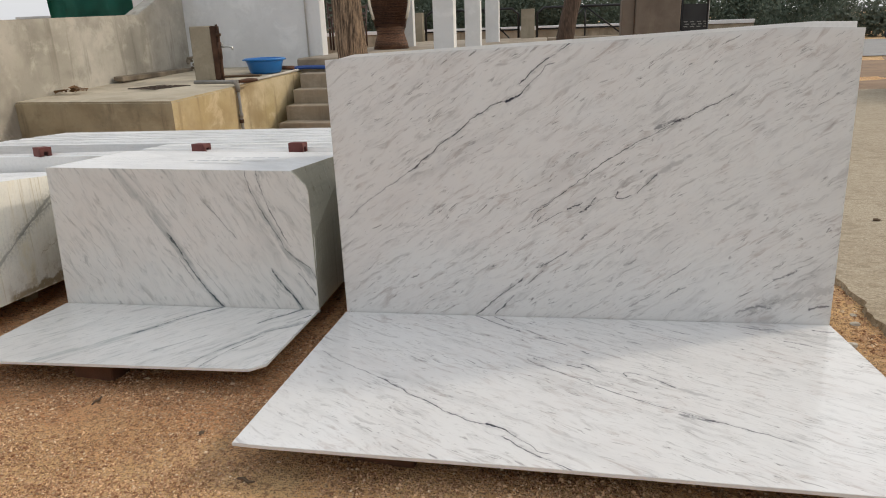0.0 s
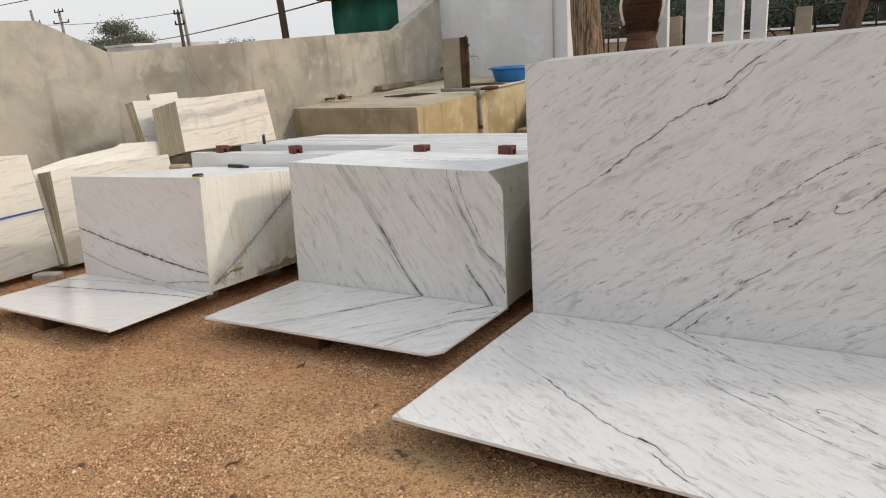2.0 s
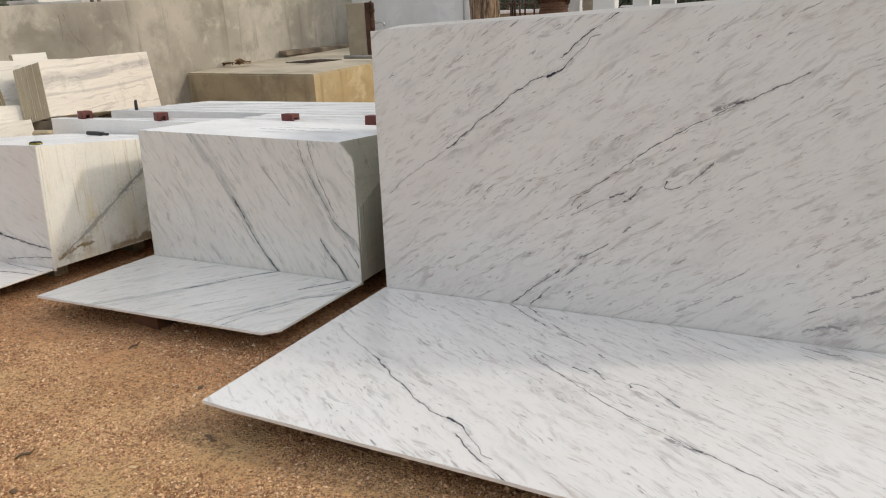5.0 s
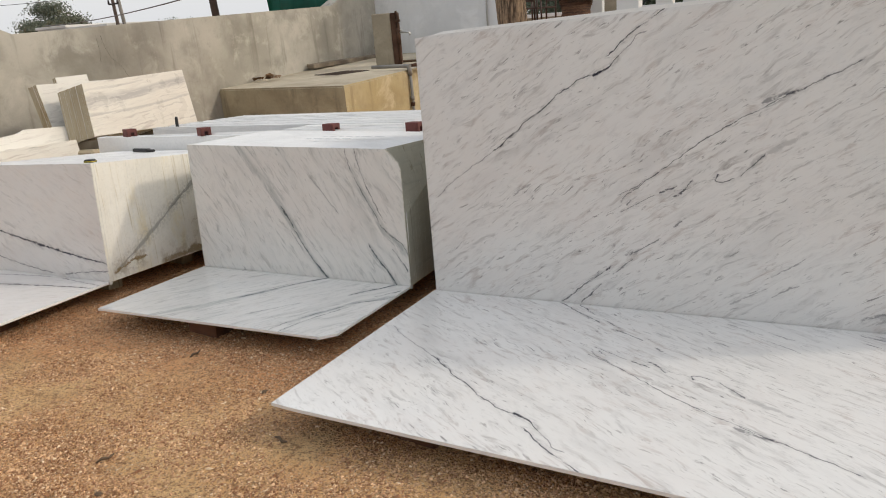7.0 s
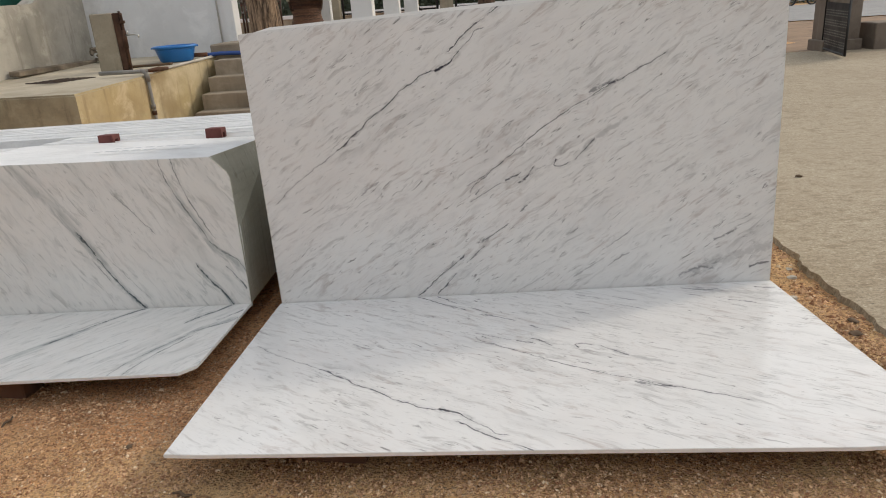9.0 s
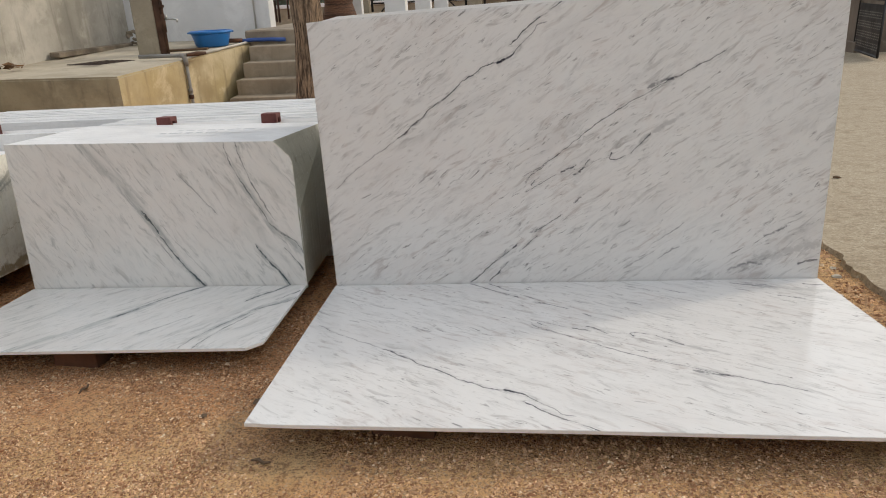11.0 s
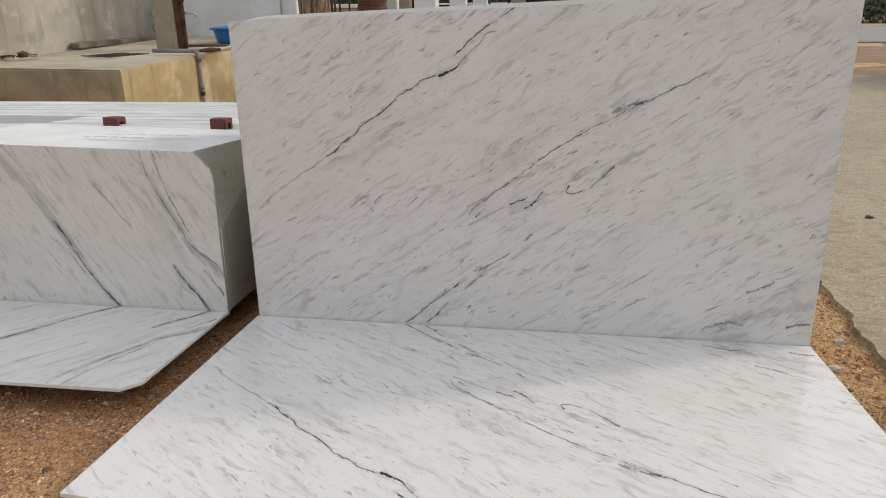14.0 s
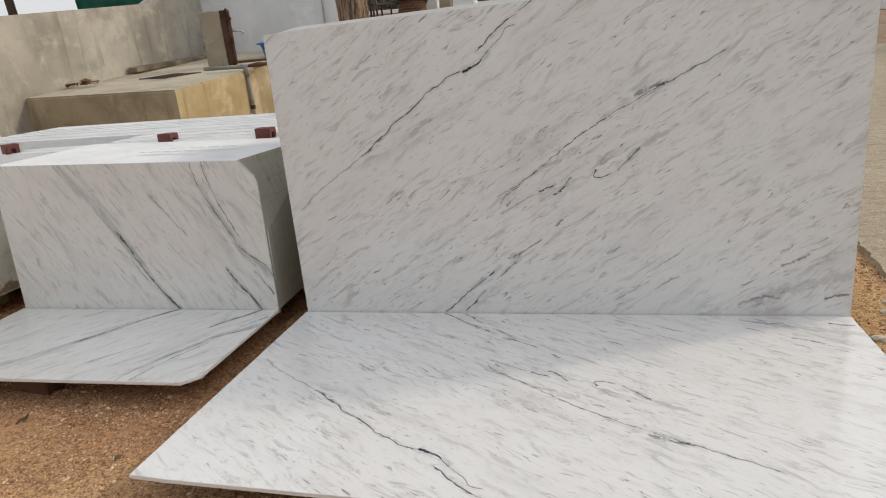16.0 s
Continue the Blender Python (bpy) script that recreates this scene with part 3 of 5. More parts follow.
def add_tube(bm, pts, radius, sides=8, closed=True):
    """A tube through the points; radius is one number or one for each point."""
    pts = [Vector(p) for p in pts]
    radii = radius if isinstance(radius, (list, tuple)) else [radius] * len(pts)
    rings = []
    side = None
    for i, p in enumerate(pts):
        d = (pts[min(i + 1, len(pts) - 1)] - pts[max(i - 1, 0)]).normalized()
        if side is None:
            side = d.orthogonal().normalized()
        side = (side - d * side.dot(d)).normalized()
        up = d.cross(side)
        rings.append([bm.verts.new(p + radii[i] * (math.cos(a) * side + math.sin(a) * up)) for a in (2 * math.pi * k / sides for k in range(sides))])
    for r, q in zip(rings, rings[1:]):
        for k in range(sides):
            bm.faces.new((r[k], r[(k + 1) % sides], q[(k + 1) % sides], q[k])).smooth = True
    if closed:
        bm.faces.new(rings[0][::-1])
        bm.faces.new(rings[-1])


def tube(pts, radius, sides=8):
    bm = bmesh.new()
    add_tube(bm, pts, radius, sides)
    return bm


def lathe(profile, sides=32):
    """Turned about z: rows of radius and height."""
    bm = bmesh.new()
    rings = [[bm.verts.new((r * math.cos(2 * math.pi * k / sides), r * math.sin(2 * math.pi * k / sides), z)) for k in range(sides)] for r, z in profile]
    for r, q in zip(rings, rings[1:]):
        for k in range(sides):
            bm.faces.new((r[k], r[(k + 1) % sides], q[(k + 1) % sides], q[k])).smooth = True
    bm.faces.new(rings[0][::-1])
    return bm


def roughen(bm, amount, scale=3.0, seed=0.0):
    for v in bm.verts:
        v.co += amount * noise.noise_vector(v.co * scale + Vector((seed, seed, seed)))


def strip(name, rows, material, label, category, thick=0.0):
    """A sheet of ground from rows of points, all of one length."""
    bm = bmesh.new()
    grid = [[bm.verts.new(p) for p in row] for row in rows]
    for a, b in zip(grid, grid[1:]):
        for i in range(len(a) - 1):
            bm.faces.new((a[i], a[i + 1], b[i + 1], b[i]))
    bmesh.ops.recalc_face_normals(bm, faces=bm.faces)
    return tagged(part(name, bm, material), label, category, kind="structure")


def fall(y):
    """Height of the yard's ground: it slopes down to the back, then runs level."""
    s = math.tan(radians(3.5))
    if y < 7.0:
        return -s * max(y, -5.0)
    return -s * (7.0 + 1.6 * (1 - math.exp(-(y - 7.0) / 1.6)))


# ---- ground ----
xs = [-400, -150, -60, -30, -16] + [-10 + 0.25 * i for i in range(57)] + [6, 9, 14, 30, 60, 150, 400]
ys = [-60, -25, -12, -6] + [-3 + 0.25 * i for i in range(53)] + [11.5, 14, 18, 24, 32, 45, 70, 120, 250, 600]


def soil_height(x, y):
    near = 1.0 if abs(x) < 12 and -5 < y < 12 else 0.0
    return fall(y) + near * (0.022 * noise.noise((x * 0.9, y * 0.9, 0)) + 0.010 * noise.noise((x * 3.1, y * 3.1, 4)))


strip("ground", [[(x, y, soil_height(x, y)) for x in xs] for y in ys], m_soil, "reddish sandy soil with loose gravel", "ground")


def apron_edge(y):
    return 1.36 + 0.085 * (y - 2.9) + 0.045 * noise.noise((y * 1.3, 0, 9)) + 0.03 * noise.noise((y * 5.0, 3, 9)) + 0.022 * noise.noise((y * 14.0, 5, 9))


rows = []
for y in [-8 + 0.3 * i for i in range(32)] + [1.6 + 0.03 * i for i in range(130)] + [5.5 + 0.3 * i for i in range(23)] + [12.6, 14, 16, 18.2]:
    e = apron_edge(y)
    rows.append([(e - 0.012, y, fall(y) - 0.02)] + [(e + w, y, fall(y) + 0.030 + 0.012 * noise.noise(((e + w) * 0.8, y * 0.8, 2)) * min(1, w * 4)) for w in (0.0, 0.04, 0.2, 0.6, 1.2, 2.0, 3.2, 5, 8, 14, 26)])
strip("apron", rows, m_apron, "dusty worn concrete apron with a broken edge", "driveway")
strip("verge", [[(x, y, -0.515 + 0.03 * noise.noise((x * 0.5, y * 0.5, 1))) for x in range(2, 44, 2)] for y in (18.3, 19.5, 21, 23, 26, 30.8)], m_verge, "dry brown verge of bare earth and litter", "verge")
strip("road", [[(x, y, -0.49) for x in (-60, -20, 0, 20, 40, 90)] for y in (31, 36, 42, 48)], m_road, "pale grey asphalt road beyond the gate", "road")

# ---- boundary wall, with raised shoulders ----
WALL_TURN = pose(-6.66, 0, 0, 0, 0, 90)     # local x runs along the wall away from the camera, y towards outside
WALL_TOP = [(-8.0, 1.43), (3.10, 1.44), (3.82, 1.77), (4.32, 1.767), (5.035, 1.446), (7.7, 1.52), (10.75, 1.60), (11.6, 1.93), (12.3, 2.2)]
tagged(part("wall_west", prism([(-8.0, -0.9)] + WALL_TOP[:3] + WALL_TOP[3:] + [(12.3, -0.9)], 0.0, 0.24, 0.012), m_wall, m=WALL_TURN),
       "grey cement-plastered boundary wall with stains, raised at a shoulder", "wall", kind="structure")
for pts in ([(6.05, 1.38), (6.08, 1.24), (6.14, 1.12), (6.25, 1.03), (6.30, 0.93), (6.38, 0.86)], [(2.1, 1.2), (2.14, 1.0), (2.07, 0.8), (2.12, 0.66)], [(5.99, 1.38), (6.0, 1.2), (5.98, 1.1)]):
    tagged(part("crack", tube([(-6.657, y, z) for y, z in pts], 0.0010, 4), m_crack), "dark hairline crack in the plaster", "crack", kind="structure")

# Unseen wall behind the camera, added to cut sky light on the slabs.
tagged(part("light_blocker_wall", box((-6.9, -6.3, -0.6), (9.0, -6.0, 4.2), 0.01), m_wall), "unseen plastered wall added behind the camera to block sky light", "wall", kind="structure")

# ---- raised deck, steps, house and porch ----
deck = box((0, 0, 0), (1, 1, 1))
for v in deck.verts:
    x, y, z = v.co
    px = (-6.72 + 2.20 * x, 7.77 - 0.19 * x) if y < 0.5 else (-7.35 + 3.20 * x, 12.25)
    v.co = (px[0], px[1], (0.571 + 0.025 * (px[1] - 7.6)) if z > 0.5 else -0.75)
bmesh.ops.bevel(deck, geom=[e for e in deck.edges if all(v.co.z > 0 for v in e.verts)], offset=0.02, segments=2, affect="EDGES")
deck_thing = tagged(thing("deck", "raised cement washing platform beside the steps", "platform"), kind="structure")
slab_ob = part("deck_body", deck, m_ochre, deck_thing, "ochre-stained cement side")
slab_ob.data.materials.append(m_deck)
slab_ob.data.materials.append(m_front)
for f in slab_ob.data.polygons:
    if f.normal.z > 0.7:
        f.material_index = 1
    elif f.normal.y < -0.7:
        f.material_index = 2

for i in range(6):
    y0, z1 = 10.80 - 0.31 * i, 0.635 - 0.212 * i
    bm = box((-4.13 - 0.02 * i, y0, -0.9), (-1.9, 11.4, z1), 0.018, None, 2)
    roughen(bm, 0.006, 4, i)
    tagged(part("step", bm, m_steps), "worn cement step with rounded dusty edge", "step", "flight of steps", "structure")

bm = box((-4.3, 11.2, -0.9), (-0.35, 20.3, 0.85), 0.02)
tagged(part("porch", bm, m_steps), "raised cement porch floor behind the steps", "porch", kind="structure")

bm = box((-7.6, 12.2, -0.6), (-4.17, 12.5, 4.2), 0.01)
house = thing("house", "white limewashed house wall with a drain pipe", "house")
part("wall", bm, m_white, house)
part("rear_room", box((-7.6, 12.504, -0.6), (-5.9, 17.0, 4.2), 0.01), m_white, house)
part("drain_pipe", tube([(-4.42, 12.17, 0.72), (-4.42, 12.17, 3.8)], 0.014), m_far_wall, house)

# ---- slabs ----


def slab_mesh(name, outline, thick, face, edge, bevel=0.002, ends=None, end=None):
    """A slab standing on its edge: the outline in x and z, its face at y = 0 and its back at y = thick."""
    bm = prism(outline, 0, thick, bevel, end)
    bm.normal_update()
    me = bpy.data.meshes.new(name)
    bm.to_mesh(me)
    bm.free()
    for m in (face, edge, ends or edge):
        me.materials.append(m)
    # Chamfers take the edge material too, for a rim bright by colour.
    for f in me.polygons:
        f.material_index = 0 if abs(f.normal.y) > 0.9 else 1 if f.normal.z > 0.8 else 2
    return me


def stack(name, label, m, outlines, count, thick, face, edge, ends, jitter=0.002, gap=0.0001, lift=0.002, first_bevel=0.002):
    """Slabs on edge, one behind the other; outlines(s) gives the outline at depth s from 0 to 1."""
    t = thing(name, label, "marble slabs", m, "stacks of marble slabs")
    same = outlines(0.25) == outlines(0.75)
    shared = slab_mesh("slab", outlines(0.5), thick, edge, edge, 0.0, ends) if same else None
    for i in range(count):
        if i == 0:
            part("slab", slab_mesh("slab", outlines(0.0), thick, face, edge, first_bevel, ends), None, t, "polished face slab")
            continue
        me = shared or slab_mesh("slab", outlines(i / max(1, count - 1)), thick, edge, edge, 0.0, ends, outlines((i + 1) / max(1, count - 1)))
        part("slab", me, None, t, "", pose(random.uniform(-jitter, jitter), i * (thick + gap), random.uniform(-jitter, jitter) - lift))
    return t


A_OUT = [(0.0, 0.0), (2.328, 0.0), (2.328, 1.325), (2.02, 1.337), (1.08, 1.296), (0.57, 1.279), (0.10, 1.262), (-0.035, 1.252)]
A_BACK = [(0.05, 0.0), (2.31, 0.0), (2.305, 1.358), (2.13, 1.363), (1.5, 1.335), (0.10, 1.280), (0.02, 1.262)]
THICK = 0.018
FLAT = 0.0135
tall = thing("tall_slab_stack", "tall pale marble slabs with grey rising streaks on edge", "marble slabs", YARD @ pose(-1.28, 3.268, 0.12), "stacks of marble slabs")
part("slab", slab_mesh("slab", [(0.0, -0.022), (2.328, -0.022)] + A_OUT[2:], THICK, m_slab_a, m_edge_white, 0.0075), None, tall, "polished face slab")
# Pale face colour stands for sun glowing through the slab's upper strip.
part("slab", slab_mesh("slab", A_BACK, THICK, m_edge_white, m_edge_white, 0.006), None, tall, "rear slab with backlit glow in its pale colour", pose(0, 0.034, -0.005))
for x in (0.35, 1.9):
    part("bearer", box((x, 0.03, -0.121), (x + 0.10, 0.46, -0.010), 0.006), m_brick, tall, "dusty brick under the slabs")
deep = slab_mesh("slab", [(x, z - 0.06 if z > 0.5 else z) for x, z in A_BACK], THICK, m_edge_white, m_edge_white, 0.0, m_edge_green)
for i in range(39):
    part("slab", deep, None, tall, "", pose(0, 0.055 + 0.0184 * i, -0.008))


def flat_slab(outline, m, face, edge, label, stretch, bricks):
    """A slab laid flat, book-matched to the standing one behind it, on bricks."""
    ob = tagged(part("flat_marble_slab", slab_mesh("slab", outline, FLAT, face, edge, 0.0012), None), label, "marble slab", "slabs laid flat in front of their stacks")
    ob.matrix_basis = m @ pose(0, 0, 0, 90, 0, 0) @ Matrix.Diagonal((1, 1, stretch, 1))
    # The downward face gets the colour darkened for shade.
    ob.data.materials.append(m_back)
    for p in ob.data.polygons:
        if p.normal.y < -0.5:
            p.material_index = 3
    for x, y, turn in bricks:
        bm = box((-0.055, -0.11, -0.035), (0.055, 0.11, 0.103), 0.006)
        roughen(bm, 0.003, 20, x)
        tagged(part("brick", bm, m_brick, m=YARD @ pose(x, y, 0.0, 0, 0, turn)), "dusty red brick under a marble slab", "brick", "bricks under the slabs")
    return ob


flat_slab(A_OUT[:-1] + [(-0.020, 1.252)], YARD @ pose(-1.283, 3.2615, 0.1065), m_slab_a, m_edge_white, "large polished pale marble slab laid flat on bricks", 1.040,
          ((-0.80, 2.12, 80), (0.55, 2.16, 95), (-0.7, 2.9, 5), (0.7, 2.9, 0)))

B_OUT = [(0, 0), (1.445, 0), (1.43, 0.62), (1.418, 0.652), (1.40, 0.668), (1.345, 0.725), (0.0, 0.748)]


def b_outline(s):
    """The block's far upper corner is cut by a slanting facet that dies out to the back."""
    if s == 0:
        return [(0, -0.018), (1.445, -0.018)] + B_OUT[2:]
    return [(0, 0), (1.442 - 0.02 * s, 0), (1.44 - 0.02 * s, 0.38 + 0.33 * s), (1.345 + 0.06 * s, 0.728), (0, 0.748)]


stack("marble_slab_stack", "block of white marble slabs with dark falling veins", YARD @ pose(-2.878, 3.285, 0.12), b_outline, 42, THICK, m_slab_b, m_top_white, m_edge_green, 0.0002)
flat_slab([(0, 0), (1.445, 0), (1.440, 0.660), (1.385, 0.722), (0.012, 0.748)], YARD @ pose(-2.88, 3.2790, 0.1065), m_slab_b, m_edge_white, "polished white marble slab with a cut corner laid flat", 1.036,
          ((-2.28, 2.68, 80), (-1.75, 2.8, 95), (-2.2, 3.1, 0)))

C_OUT = [(0, 0), (1.20, 0), (1.185, 0.715), (0.0, 0.705)]


def c_outline(s):
    """The tops of this block step down a little towards the back."""
    low = -0.018 if s == 0 else 0.0
    return [(0, low), (1.205, low), (1.228 - 0.02 * s, 0.698 - 0.075 * s), (0.0, 0.669 - 0.07 * s)]


stack("marble_slab_stack", "block of white marble slabs with yellowed sawn ends", YARD @ pose(-4.41, 2.86, 0.12), c_outline, 66, THICK, m_slab_c, m_top_white, m_edge_yellow, 0.0003)
flat_slab(C_OUT[:2] + [(1.24, 0.712), (0.0, 0.705)], YARD @ pose(-4.41, 2.8565, 0.1065), m_slab_c, m_edge_white, "polished white marble slab laid flat before its block", 1.0,
          ((-3.95, 2.27, 80), (-3.5, 2.35, 92)))
for x, y, w in ((-2.3, 3.45, 1.6), (-2.3, 3.85, 1.6), (-3.85, 3.05, 1.25), (-3.85, 3.65, 1.25)):
    tagged(part("stone_bearer", box((x - w * 0.40, y - 0.05, -0.03), (x + w * 0.36, y + 0.05, 0.1155), 0.008), m_edge_dirty, m=YARD), "rough stone bearer under a block of slabs", "bearer", "bearers under the blocks")

stack("marble_slab_stack", "long bundle of white marble slabs seen along its top edges", YARD @ pose(-4.65, 4.09, 0.02),
      lambda s: [(0, 0), (3.9, 0), (3.9, 0.825), (0, 0.80)] if s < 0.045 else [(0.03, 0), (3.9, 0), (3.9, 0.842), (0.03, 0.818)] if s > 0.3 else [(1.72, 0), (3.9, 0), (3.9, 0.843), (1.72, 0.830)],
      98, THICK, m_edge_white, m_top_white, m_edge_white, 0.0035)

# stacks leaning towards the boundary wall, their faces to the yard
E_AT = YARD @ pose(-5.12, 3.08, 0.05, 0, 0, 99.3) @ pose(0, 0, 0, -8, 0, 0)
stack("leaning_slab_stack", "cream grey-banded marble slabs leaning with a blue strap", E_AT, lambda s: [(-2.3, 0), (0.04, 0), (0.02, 0.86), (-0.35, 0.875), (-0.4, 0.866), (-2.3, 0.885)], 12, THICK, m_banded, m_edge_white, m_edge_dirty, 0.002, 0.0003)
stack("leaning_slab_stack", "short cream marble slabs with rough dark ends, leaning", YARD @ pose(-5.06, 3.26, 0.04, 0, 0, 96) @ pose(0, 0, 0, -9, 0, 0), lambda s: [(-0.12, 0), (1.15, 0), (1.15, 0.74), (-0.06, 0.735)], 13, THICK, m_banded, m_edge_white, m_edge_dirty, 0.002, 0.0003)
stack("leaning_slab_stack", "broad cream marble slabs leaning behind shorter ones", YARD @ pose(-5.10, 3.16, 0.06, 0, 0, 96) @ pose(0, 0, 0, -17, 0, 0), lambda s: [(-0.05, 0), (1.38, 0), (1.33, 0.86), (0.9, 0.875), (0.85, 0.85), (0.3, 0.80), (0.0, 0.745)], 5, THICK, m_banded, m_edge_white, m_edge_dirty, 0.002, 0.0003)
D_AT = YARD @ pose(-5.17, 4.48, 0.785, 0, 0, 103.1)
stack("leaning_slab_stack", "cream grey-banded marble slabs leaning near the wall", D_AT @ pose(0, 0, 0, -14, 0, 0), lambda s: [(0, 0), (1.66, -0.03), (1.73, 0.555), (0.10, 0.47)], 15, THICK, m_band_d, m_edge_white, m_edge_dirty, 0.002, 0.0003)
stack("leaning_slab_stack", "thin stack of cream marble slabs by the wall", D_AT @ pose(0.05, 0.42, -0.1, -14, 0, 0), lambda s: [(0, 0), (1.5, 0), (1.5, 0.6), (0.02, 0.585)], 5, THICK, m_banded, m_edge_white, m_edge_dirty, 0.002, 0.0003)
stack("leaning_slab_stack", "small streaked marble offcut behind the stacks", D_AT @ pose(0.42, 0.56, 0.03, -10, 0, 0), lambda s: [(0, 0), (0.44, 0), (0.44, 0.52), (0, 0.5)], 2, THICK, m_banded, m_edge_white, m_edge_dirty, 0.003, 0.001)
bm = box((-0.1, -0.02, -0.86), (1.75, 0.9, -0.115), 0.02)
roughen(bm, 0.02, 3)
tagged(part("stone_block", bm, m_edge_dirty, m=D_AT), "rough stone block that carries the leaning slabs", "stone block")
for a, b in ((0.02, 0.10), (0.95, 1.05), (1.45, 1.56)):
    tagged(part("wood_bearer", box((a, -0.06, -0.115), (b, 0.35, -0.035), 0.005), m_wood, m=D_AT), "weathered wooden bearer under leaning slabs", "bearer", "wooden bearers")
tagged(part("strap", prism([(x, 0.435 + 0.015 * math.sin(x * 2) + 0.05 * min(0, x + 0.6) * 0.6) for x in (-2.3, -1.8, -1.3, -0.8, -0.3, 0.03)] + [(x, 0.449 + 0.015 * math.sin(x * 2) + 0.05 * min(0, x + 0.6) * 0.6) for x in (0.03, -0.3, -0.8, -1.3, -1.8, -2.3)], -0.006, -0.002), m_strap, m=E_AT), "blue webbing strap round the leaning slabs", "strap")
for x, y, a in ((-5.02, 2.95, 20), (-4.93, 2.25, 10), (-5.0, 1.5, 30)):
    bm = box((-0.10, -0.05, -0.02), (0.10, 0.05, 0.038), 0.008)
    roughen(bm, 0.012, 9, x)
    tagged(part("stone_chock", bm, m_pale_stone, m=YARD @ pose(x, y, 0, 0, 0, a)), "flat broken marble piece under leaning slabs", "stone", "marble chocks")

# ---- things on the slabs ----


def clamp_block():
    bm = prism([(-0.045, 0), (-0.013, 0), (-0.013, 0.036), (0.015, 0.036), (0.015, 0), (0.045, 0), (0.045, 0.068), (-0.045, 0.068)], -0.055, 0.055, 0.004)
    bmesh.ops.scale(bm, vec=(0.86, 0.86, 0.86), verts=bm.verts)
    return bm


first_block = None
for x, y, z, a in ((-4.33, 4.14, 0.822, 70), (-3.55, 4.13, 0.827, 62), (-2.46, 4.18, 0.836, 82), (-1.80, 4.14, 0.842, 86)):
    m = YARD @ pose(x, y, z, 0, 0, a)
    if first_block is None:
        first_block = tagged(part("notched_block", clamp_block(), m_red, m=m), "small notched block in chipped dark red paint", "block", "red blocks on the slabs")
    else:
        copy_thing(first_block, m)

# chalk marks on the block's top, too faint to read: plain bars
marks = thing("chalk_marks", "faint grey chalk marks on a marble top", "chalk marks", YARD @ pose(-2.15, 3.62, 0.869))
for row in range(2):
    x = -0.05 * row
    for i in range(7 - 2 * row):
        w = random.uniform(0.03, 0.07)
        part("bar", box((x, -0.10 * row, 0), (x + w, -0.10 * row + 0.028, 0.0006)), m_ink, marks)
        x += w + 0.018

tape = thing("tape_measure", "black and yellow tape measure lying on marble", "tape measure", YARD @ pose(-3.290, 2.945, 0.8108, 0, 0, 15) @ Matrix.Scale(0.62, 4))
part("case", prism([(-0.045, 0), (0.045, 0), (0.045, 0.012), (0.03, 0.028), (-0.03, 0.028), (-0.045, 0.015)], -0.035, 0.035, 0.004), m_black, tape)
part("band", box((-0.046, -0.037, 0.004), (0.046, 0.037, 0.013), 0.003), m_yellow, tape, "yellow band")
tool = thing("cutter", "black hand tool lying on marble", "tool", YARD @ pose(-3.870, 3.840, 0.7431, 0, 0, -4))
part("grip", box((-0.10, -0.018, 0), (0.06, 0.018, 0.026), 0.008, None, 2), m_black, tool)
part("head", box((0.06, -0.012, 0.003), (0.11, 0.012, 0.020), 0.003), m_iron, tool)
tagged(part("peg", tube([(0, 0, 0), (0, 0, 0.07), (0.004, 0, 0.085)], [0.014, 0.013, 0.009]), m_black, m=YARD @ pose(-4.45, 4.75, 0.835)), "small black peg standing on the slabs", "peg")

# ---- deck: tap post, pipes, tub, clutter ----


def deck_z(y):
    return 0.571 + 0.025 * (y - 7.6)


post = thing("tap_post", "stubby cement post with rusty pipe and tap", "water tap", pose(-5.2, 9.94, deck_z(9.94) - 0.005, 0, 0, 12))
bm = box((-0.19, -0.05, 0), (0.10, 0.20, 0.765), 0.012)
roughen(bm, 0.006, 7)
part("pillar", bm, m_grey_post, post)
bm = box((0.10, -0.045, 0.01), (0.185, 0.17, 0.765), 0.012)
roughen(bm, 0.014, 9)
part("rusty_board", bm, m_rust, post, "rust-stained wooden board")
part("riser_pipe", tube([(0.205, -0.03, 0), (0.205, -0.03, 0.30), (0.212, -0.03, 0.70), (0.19, -0.03, 0.78)], 0.018), m_rust, post, "rusty pipe")
part("coupling", tube([(0.205, -0.03, 0.30), (0.205, -0.03, 0.54)], 0.030), m_rust, post)
tap = part("tap", tube([(0.22, -0.03, 0.47), (0.28, -0.06, 0.475), (0.35, -0.09, 0.475), (0.40, -0.11, 0.465), (0.405, -0.112, 0.425)], [0.014, 0.013, 0.012, 0.015, 0.014]), m_chrome, post, "dull chrome tap")
part("valve", tube([(0.255, -0.05, 0.475), (0.255, -0.05, 0.53)], 0.012), m_chrome, tap)
part("clip", box((0.18, -0.06, 0.62), (0.245, 0.0, 0.66), 0.006), m_rust, post)

tub = thing("tub", "round bright blue plastic wash tub on the deck", "tub", pose(-4.72, 10.90, deck_z(10.9)))
tub.scale = (0.84, 0.84, 1.0)
part("bowl", lathe([(0.25, 0), (0.285, 0.02), (0.335, 0.17), (0.35, 0.205), (0.335, 0.20), (0.28, 0.04), (0.0, 0.03)], 48), m_blue, tub)
bm = bmesh.new()
add_tube(bm, [(0.362 * math.cos(a), 0.362 * math.sin(a), 0.215) for a in (2 * math.pi * k / 48 for k in range(49))], 0.020, 8, False)
part("rim", bm, m_blue, tub)
